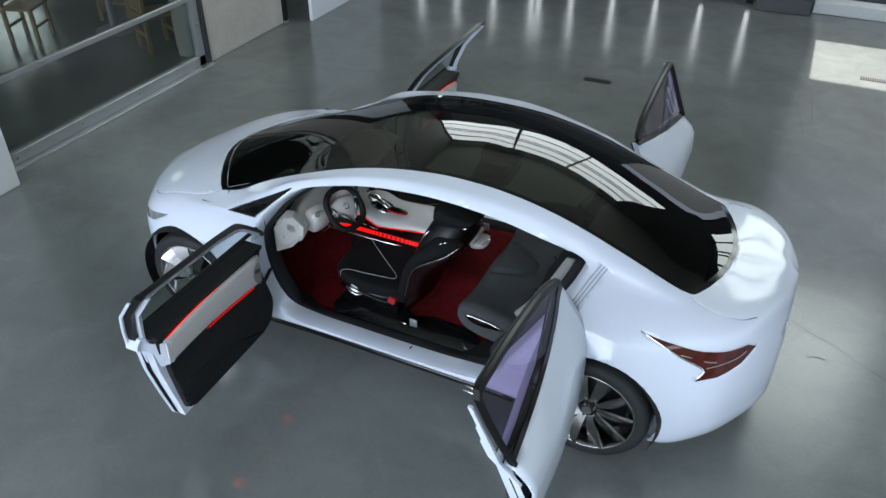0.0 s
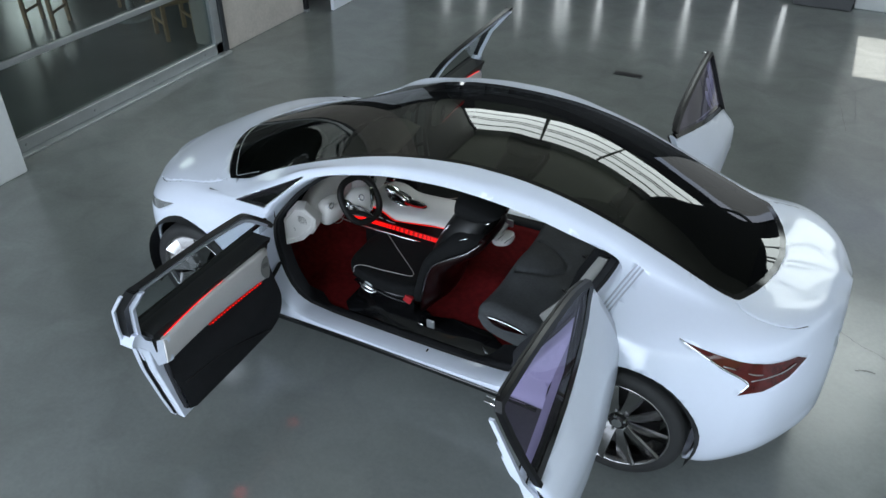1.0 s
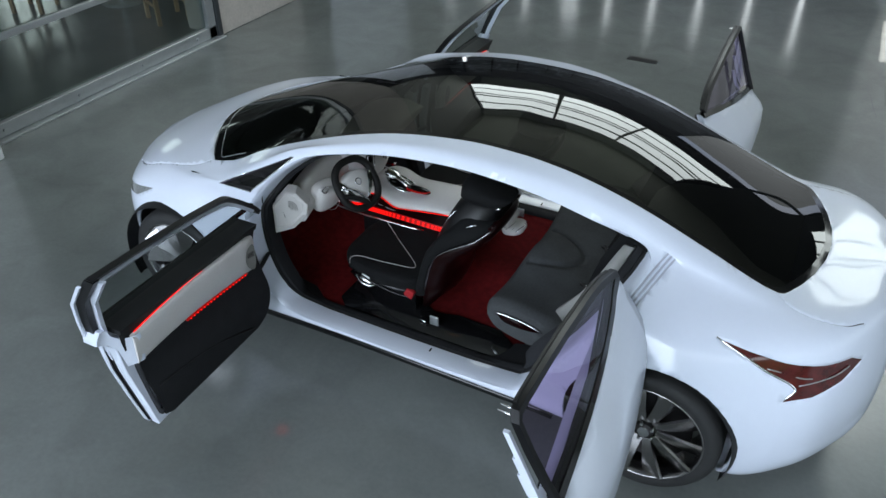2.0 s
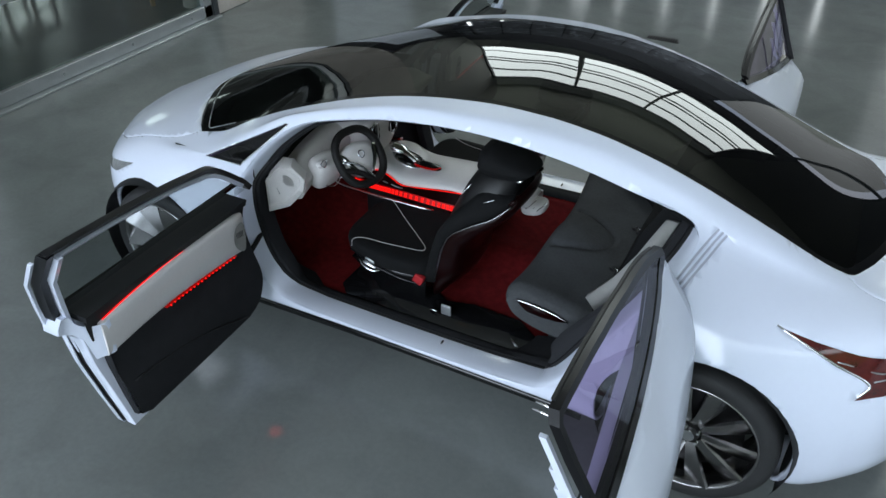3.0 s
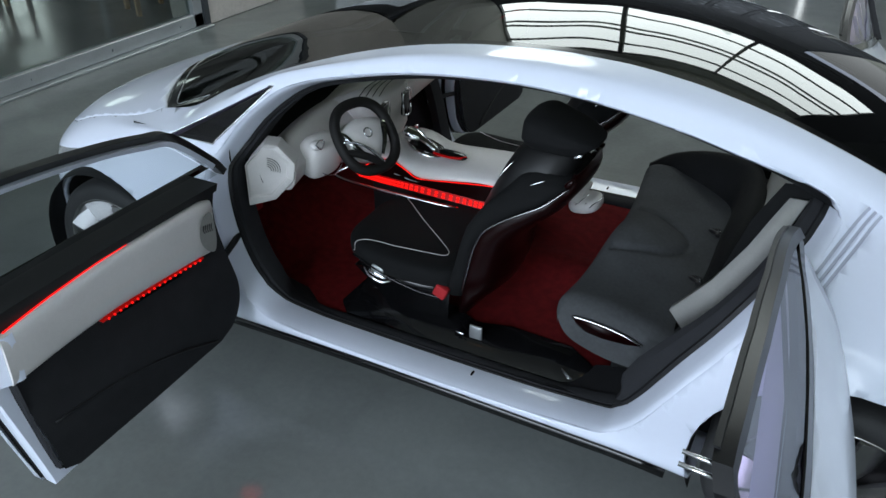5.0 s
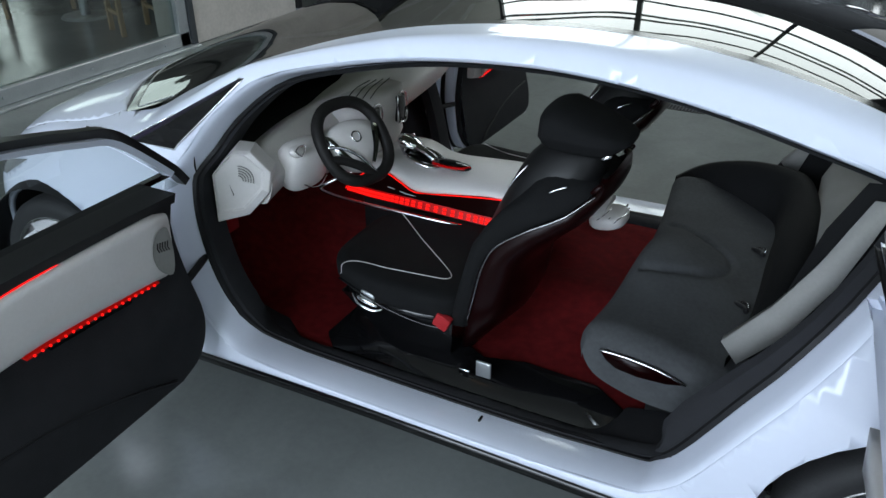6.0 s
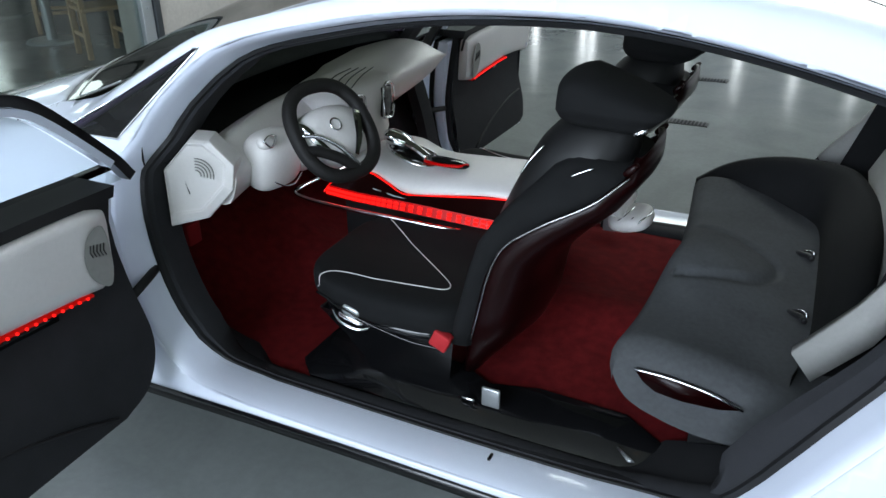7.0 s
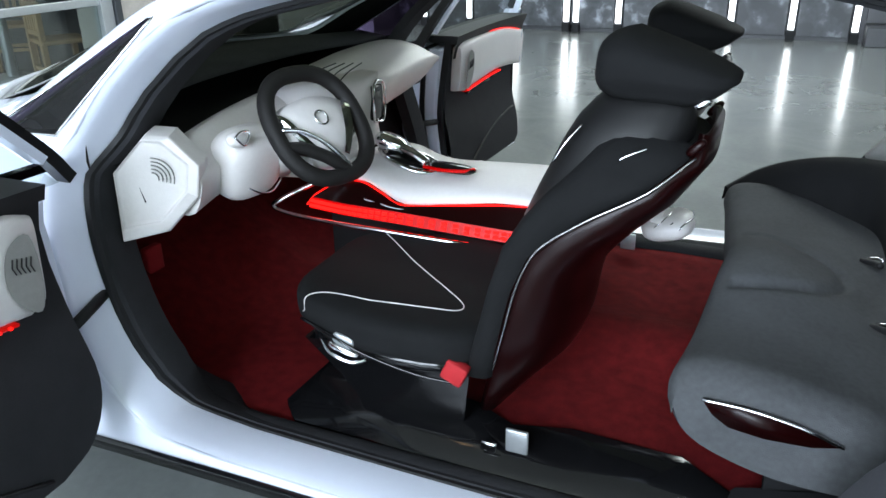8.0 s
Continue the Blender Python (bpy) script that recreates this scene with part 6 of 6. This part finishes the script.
        tube("neck_edge", [f(0.255, e * 0.135, 0.90), f(0.275, e * 0.132, 0.935), f(0.30, e * 0.115, 0.968)], 0.0022, CHROME, s)
        padded("shoulder_cap", (0.505, e * 0.155, 0.955), -45, (0.020, 0.012, 0.008), 2.6, 3, MAROON_GLOSS)
    padded("shoulder_clip", (0.500, -0.075, 1.012), -30, (0.016, 0.010, 0.007), 3, 3, CHROME)

    # head cushion: high blunt front, top falling to a thin tail
    def wedge(q):
        r = min(1.0, max(0.0, (q.x + 0.125) / 0.25))
        top = float(np.interp(r, (0.0, 0.2, 0.7, 1.0), (0.80, 1.05, 0.55, 0.15)))
        low = float(np.interp(r, (0.0, 0.15, 0.7, 0.88, 1.0), (0.95, 1.0, 0.95, 0.55, 0.0)))
        crown = 0.018 * (1 - (q.y / 0.125) ** 2) * (q.z > 0)
        return Vector((q.x, q.y * (1 - 0.34 * r ** 2) * (0.9 + 0.1 * (q.z > -0.02)), (q.z * (top if q.z > 0 else low)) + crown * (1 - 0.6 * r)))
    padded("headrest", (0.430, 0, 1.054), 5, (0.125, 0.125, 0.054), 4.2, 9, CHARCOAL, "charcoal wedge-shaped headrest", wedge)
    padded("headrest_post", (0.425, 0, 1.0), -30, (0.03, 0.06, 0.05), 3, 3, BLACK_GLOSS)
    # chrome switch under the outer edge, red belt tag
    sw_ = padded("seat_switch", (-0.175, -0.214, 0.452), 14, (0.04, 0.014, 0.010), 3, 4, CHROME, "chrome seat switch")
    tube("switch_loop", [f(-0.235, -0.21, 0.462), f(-0.20, -0.232, 0.445), f(-0.15, -0.232, 0.432), f(-0.12, -0.215, 0.436)], 0.004, CHROME, sw_)
    padded("switch_plate", (-0.17, -0.222, 0.477), 14, (0.026, 0.006, 0.014), 4, 3, STEEL)
    tube("pan_trim", [f(-0.29, -0.20, 0.497), f(-0.20, -0.226, 0.487), f(-0.12, -0.230, 0.460), f(0.0, -0.226, 0.435), f(0.09, -0.205, 0.42)], 0.0035, BLACK_GLOSS, s)
    lo, hi = f(0.058, -0.215, 0.422), f(0.108, -0.185, 0.470)
    tag = box(bmesh.new(), min(lo.x, hi.x), min(lo.y, hi.y), lo.z, max(lo.x, hi.x), max(lo.y, hi.y), hi.z, 0.006, 2)
    bmesh.ops.rotate(tag, cent=(lo + hi) / 2, matrix=Matrix.Rotation(radians(24), 3, "Y"), verts=tag.verts)
    part("belt_tag", tag, RED_TRIM, s, "red belt tag")
    # plinth
    bm = bmesh.new()
    rings = [[f(x, y, z) for x, y in ((-0.20 * q - 0.08, -0.17 * q), (-0.20 * q - 0.08, 0.16 * q), (0.10 * q, 0.16 * q), (0.10 * q, -0.17 * q))] for z, q in ((0.245 + drop, 0.62), (0.33, 0.80), (0.44, 1.08))]
    loft(bm, rings)
    p = mass("plinth", bm, BLACK_GLOSS, "gloss black seat plinth")
    p.data.set_sharp_from_angle(angle=radians(30))
    return s


seat(-1)
seat(1, -0.05, 0.03)

# rear bench: one wavy pad from nose to backrest
bench = thing("rear_bench", "grey suede rear bench with sculpted cushions", "car seat")
LEAF = [tuple(p) for p in spline([(0.585, -0.23), (0.66, -0.215), (0.76, -0.16), (0.812, -0.07), (0.818, 0.0), (0.785, 0.045), (0.71, 0.08), (0.60, 0.125)], 6)]


def groove(x, y, path, w):
    d = min(math.hypot(x - a, y - c) for a, c in path)
    return math.exp(-(d / w) ** 2)


bm = bmesh.new()
rings = []
for y in np.linspace(-0.60, 0.60, 97):
    a = abs(y) / 0.60
    nose = 0.500 + 0.055 * (1 - a) ** 0.8 + 0.02 * max(0, a - 0.95) / 0.05
    hump = 0.035 * math.exp(-((y + 0.13) / 0.20) ** 2) + 0.008 * math.cos(a * 6)
    edge = 0.03 * max(0.0, (a - 0.90) / 0.10) ** 2
    foot = 0.30 + 0.075 * a ** 3
    prof = [(0.95, foot + 0.005), (0.83, foot - 0.018), (0.72, foot - 0.018), (nose + 0.11, foot), (nose + 0.04, foot + 0.03), (nose + 0.004, 0.455), (nose, 0.505 + hump * 0.8), (nose + 0.025, 0.540 + hump), (nose + 0.09, 0.552 + hump), (0.72, 0.542 + hump * 0.7), (0.80, 0.524 + hump * 0.3), (0.87, 0.510), (0.93, 0.508), (0.97, 0.53)]
    ring = []
    for x, z in spline(prof, 8):
        dip = 0.017 * groove(x, y, LEAF, 0.013) if 0.58 < x < 0.86 and z > 0.5 else 0.0
        ring.append((x, y, z - dip - (edge if z > 0.47 else 0) + 0.003 * math.sin(11 * y + 5 * x)))
    rings.append(ring)
vs = loft(bm, rings, False, False)
bm.faces.new(vs[-1])
bm.faces.new(list(reversed(vs[0])))
bmesh.ops.recalc_face_normals(bm, faces=bm.faces)
sharp(part("seat_pad", bm, ALCANTARA, bench, "grey suede pad with a leaf-shaped fold"), 55)
bm = bmesh.new()
loft(bm, [[(x, y, z) for x, y in ((0.70, -0.52), (0.70, 0.52), (1.02, 0.52), (1.02, -0.52))] for z in (0.236, 0.34, 0.45)])
bmesh.ops.recalc_face_normals(bm, faces=bm.faces)
sharp(part("skirt", bm, CHARCOAL, bench, "charcoal cloth skirt under the bench"))
# dark collar: wing at the far end, then the low backrest
base_line = spline([(0.515, 0.625, 0.485), (0.60, 0.575, 0.545), (0.68, 0.52, 0.56), (0.80, 0.475, 0.55), (0.88, 0.42, 0.525), (0.915, 0.33, 0.51), (0.922, 0.12, 0.505), (0.922, -0.12, 0.505), (0.918, -0.32, 0.51), (0.905, -0.45, 0.525), (0.89, -0.55, 0.54)], 5)
top_line = spline([(0.505, 0.645, 0.50), (0.59, 0.61, 0.575), (0.68, 0.575, 0.625), (0.79, 0.55, 0.655), (0.90, 0.50, 0.67), (0.97, 0.40, 0.685), (1.005, 0.18, 0.70), (1.01, -0.08, 0.71), (1.0, -0.28, 0.715), (0.98, -0.42, 0.68), (0.95, -0.54, 0.62)], 5)
bm = bmesh.new()
rings = []
for p, q in zip(base_line, top_line):
    p, q = Vector(p), Vector(q)
    h = (q - p).length
    out = Vector((q.x - 0.72, q.y, 0)).normalized()
    bulge = -out * 0.16 * h + Vector((0, 0, 0.04 * h))
    rings.append([p - Vector((0, 0, 0.03)), p, p.lerp(q, 0.3) + bulge * 0.8, p.lerp(q, 0.65) + bulge * 1.1, p.lerp(q, 0.92) + bulge * 0.6, q + Vector((0, 0, 0.006)), q + out * 0.03, q + out * 0.045 - Vector((0, 0, 0.05)), q + out * 0.05 - Vector((0, 0, 0.5 * h + 0.03))])
loft(bm, rings, False, False)
bmesh.ops.recalc_face_normals(bm, faces=bm.faces)
part("collar", bm, CHARCOAL, bench, "charcoal cloth collar and low backrest")
for x, y, z in ((0.895, 0.14, 0.515), (0.895, -0.23, 0.515)):
    tube("buckle", [(x - 0.02, y + 0.02, z), (x + 0.005, y, z + 0.012), (x + 0.012, y - 0.025, z + 0.015)], 0.0045, CHROME, bench, per=3)
    tube("buckle_slot", [(x - 0.03, y + 0.015, z - 0.004), (x, y - 0.01, z + 0.002), (x + 0.008, y - 0.035, z + 0.006)], 0.008, RUBBER, bench, per=3)
for k in (-1, 1):
    # side insert
    bm = bmesh.new()
    loop2 = [(0.572, 0.500), (0.65, 0.499), (0.74, 0.484), (0.805, 0.462), (0.76, 0.450), (0.68, 0.447), (0.62, 0.455), (0.59, 0.475)]
    loft(bm, [[(x, k * (0.600 + o), z) for x, z in loop2] for o in (0.0, 0.012)])
    bmesh.ops.recalc_face_normals(bm, faces=bm.faces)
    ins = part("side_insert", bm, MAROON_GLOSS, bench, "glossy maroon insert with a chrome edge")
    tube("insert_trim", [(0.570, k * 0.613, 0.503), (0.65, k * 0.615, 0.502), (0.74, k * 0.614, 0.487), (0.81, k * 0.610, 0.461)], 0.0032, CHROME, ins)
    # quarter trims
    bm = bmesh.new()
    loft(bm, [[(0.875, k * 0.635, 0.645), (0.92, k * 0.635, 0.59)], [(0.97, k * 0.63, 0.77), (1.01, k * 0.635, 0.70)], [(1.045, k * 0.61, 0.90), (1.09, k * 0.625, 0.855)], [(1.085, k * 0.585, 0.985), (1.135, k * 0.595, 0.97)], [(1.12, k * 0.565, 1.055), (1.165, k * 0.575, 1.06)]], False, False)
    solid(part("quarter_trim", bm, ALCANTARA_PALE, car, "pale grey quarter trim"), 0.03)
    bm = bmesh.new()
    loft(bm, [[(0.92, k * 0.59, 0.58), (1.12, k * 0.55, 0.58), (1.3, k * 0.5, 0.6)], [(0.99, k * 0.605, 0.80), (1.15, k * 0.57, 0.82), (1.35, k * 0.50, 0.82)], [(1.04, k * 0.59, 0.98), (1.18, k * 0.545, 1.0), (1.42, k * 0.48, 0.98)], [(1.10, k * 0.55, 1.09), (1.25, k * 0.50, 1.08), (1.5, k * 0.45, 1.0)]], False, False)
    part("pillar_lining", bm, CHARCOAL, car, "charcoal cloth pillar lining")
bm = bmesh.new()
loft(bm, [[(x, y, z) for y in np.linspace(-0.52, 0.52, 9)] for x, z in ((1.02, 0.66), (1.05, 0.735), (1.14, 0.80), (1.5, 0.86), (1.80, 0.86))], False, False)
part("parcel_shelf", bm, ALCANTARA_PALE, car, "pale grey suede parcel shelf")
# inner roof rails
for k in (-1, 1):
    bm = bmesh.new()
    xs = np.linspace(-1.0, 1.6, 40)
    yi, zi = line_at(INNER, xs)
    yr, zr = line_at(RAIL, xs)
    loft(bm, [[(x, k * (a - 0.012), b - 0.018), (x, k * (a - 0.0), b - 0.05), (x, k * (c - 0.03), d - 0.02)] for x, a, b, c, d in zip(xs, yi, zi, yr, zr)], False, False)
    part("roof_rail_lining", bm, CHARCOAL, car)

# bright edge under each tail lamp
for k in (-1, 1):
    tube("lamp_trim", [(x, k * (skin_y(x, z) + 0.001), z) for x, z in ((1.585, 0.865), (1.70, 0.825), (1.80, 0.785), (1.89, 0.745), (1.922, 0.718), (1.905, 0.69), (1.89, 0.665))], 0.0055, CHROME, car, per=3)
    for line in (((1.80, 0.800), (1.87, 0.780), (1.93, 0.770), (1.97, 0.772)), ((1.93, 0.735), (1.99, 0.752), (2.05, 0.775), (2.09, 0.800))):
        tube("lamp_rib", [(x, k * (skin_y(x, z) + 0.0005), z) for x, z in line], 0.0028, STEEL, car, per=3)

CRISP = ("window_frame", "frame_liner", "rear_upright", "upright_liner", "upright_cover", "belt_cap", "belt_strip", "frame_edge", "frame_bead", "belt_bracket", "latch_edge")
for ob in bpy.data.objects:
    if ob.type == "MESH" and ob.name.split(".")[0] in CRISP:
        ob.data.set_sharp_from_angle(angle=radians(38))
# seams of the front seats' headrests and backrests
for s in [ob for ob in bpy.data.objects if ob.parent is None and ob.name.split(".")[0] == "front_seat"]:
    k = -1 if s.name == "front_seat" else 1
    dx, dz = (0.0, 0.0) if k < 0 else (-0.05, -0.03)
    yc = 0.41 * k
    for e in (-1, 1):
        tube("seam", [(0.138 + dx, yc + e * 0.105, 0.56 + dz), (0.160 + dx, yc + e * 0.12, 0.66 + dz), (0.186 + dx, yc + e * 0.125, 0.735 + dz), (0.213 + dx, yc + e * 0.12, 0.795 + dz)], 0.0022, RUBBER, s, per=4, n=6)
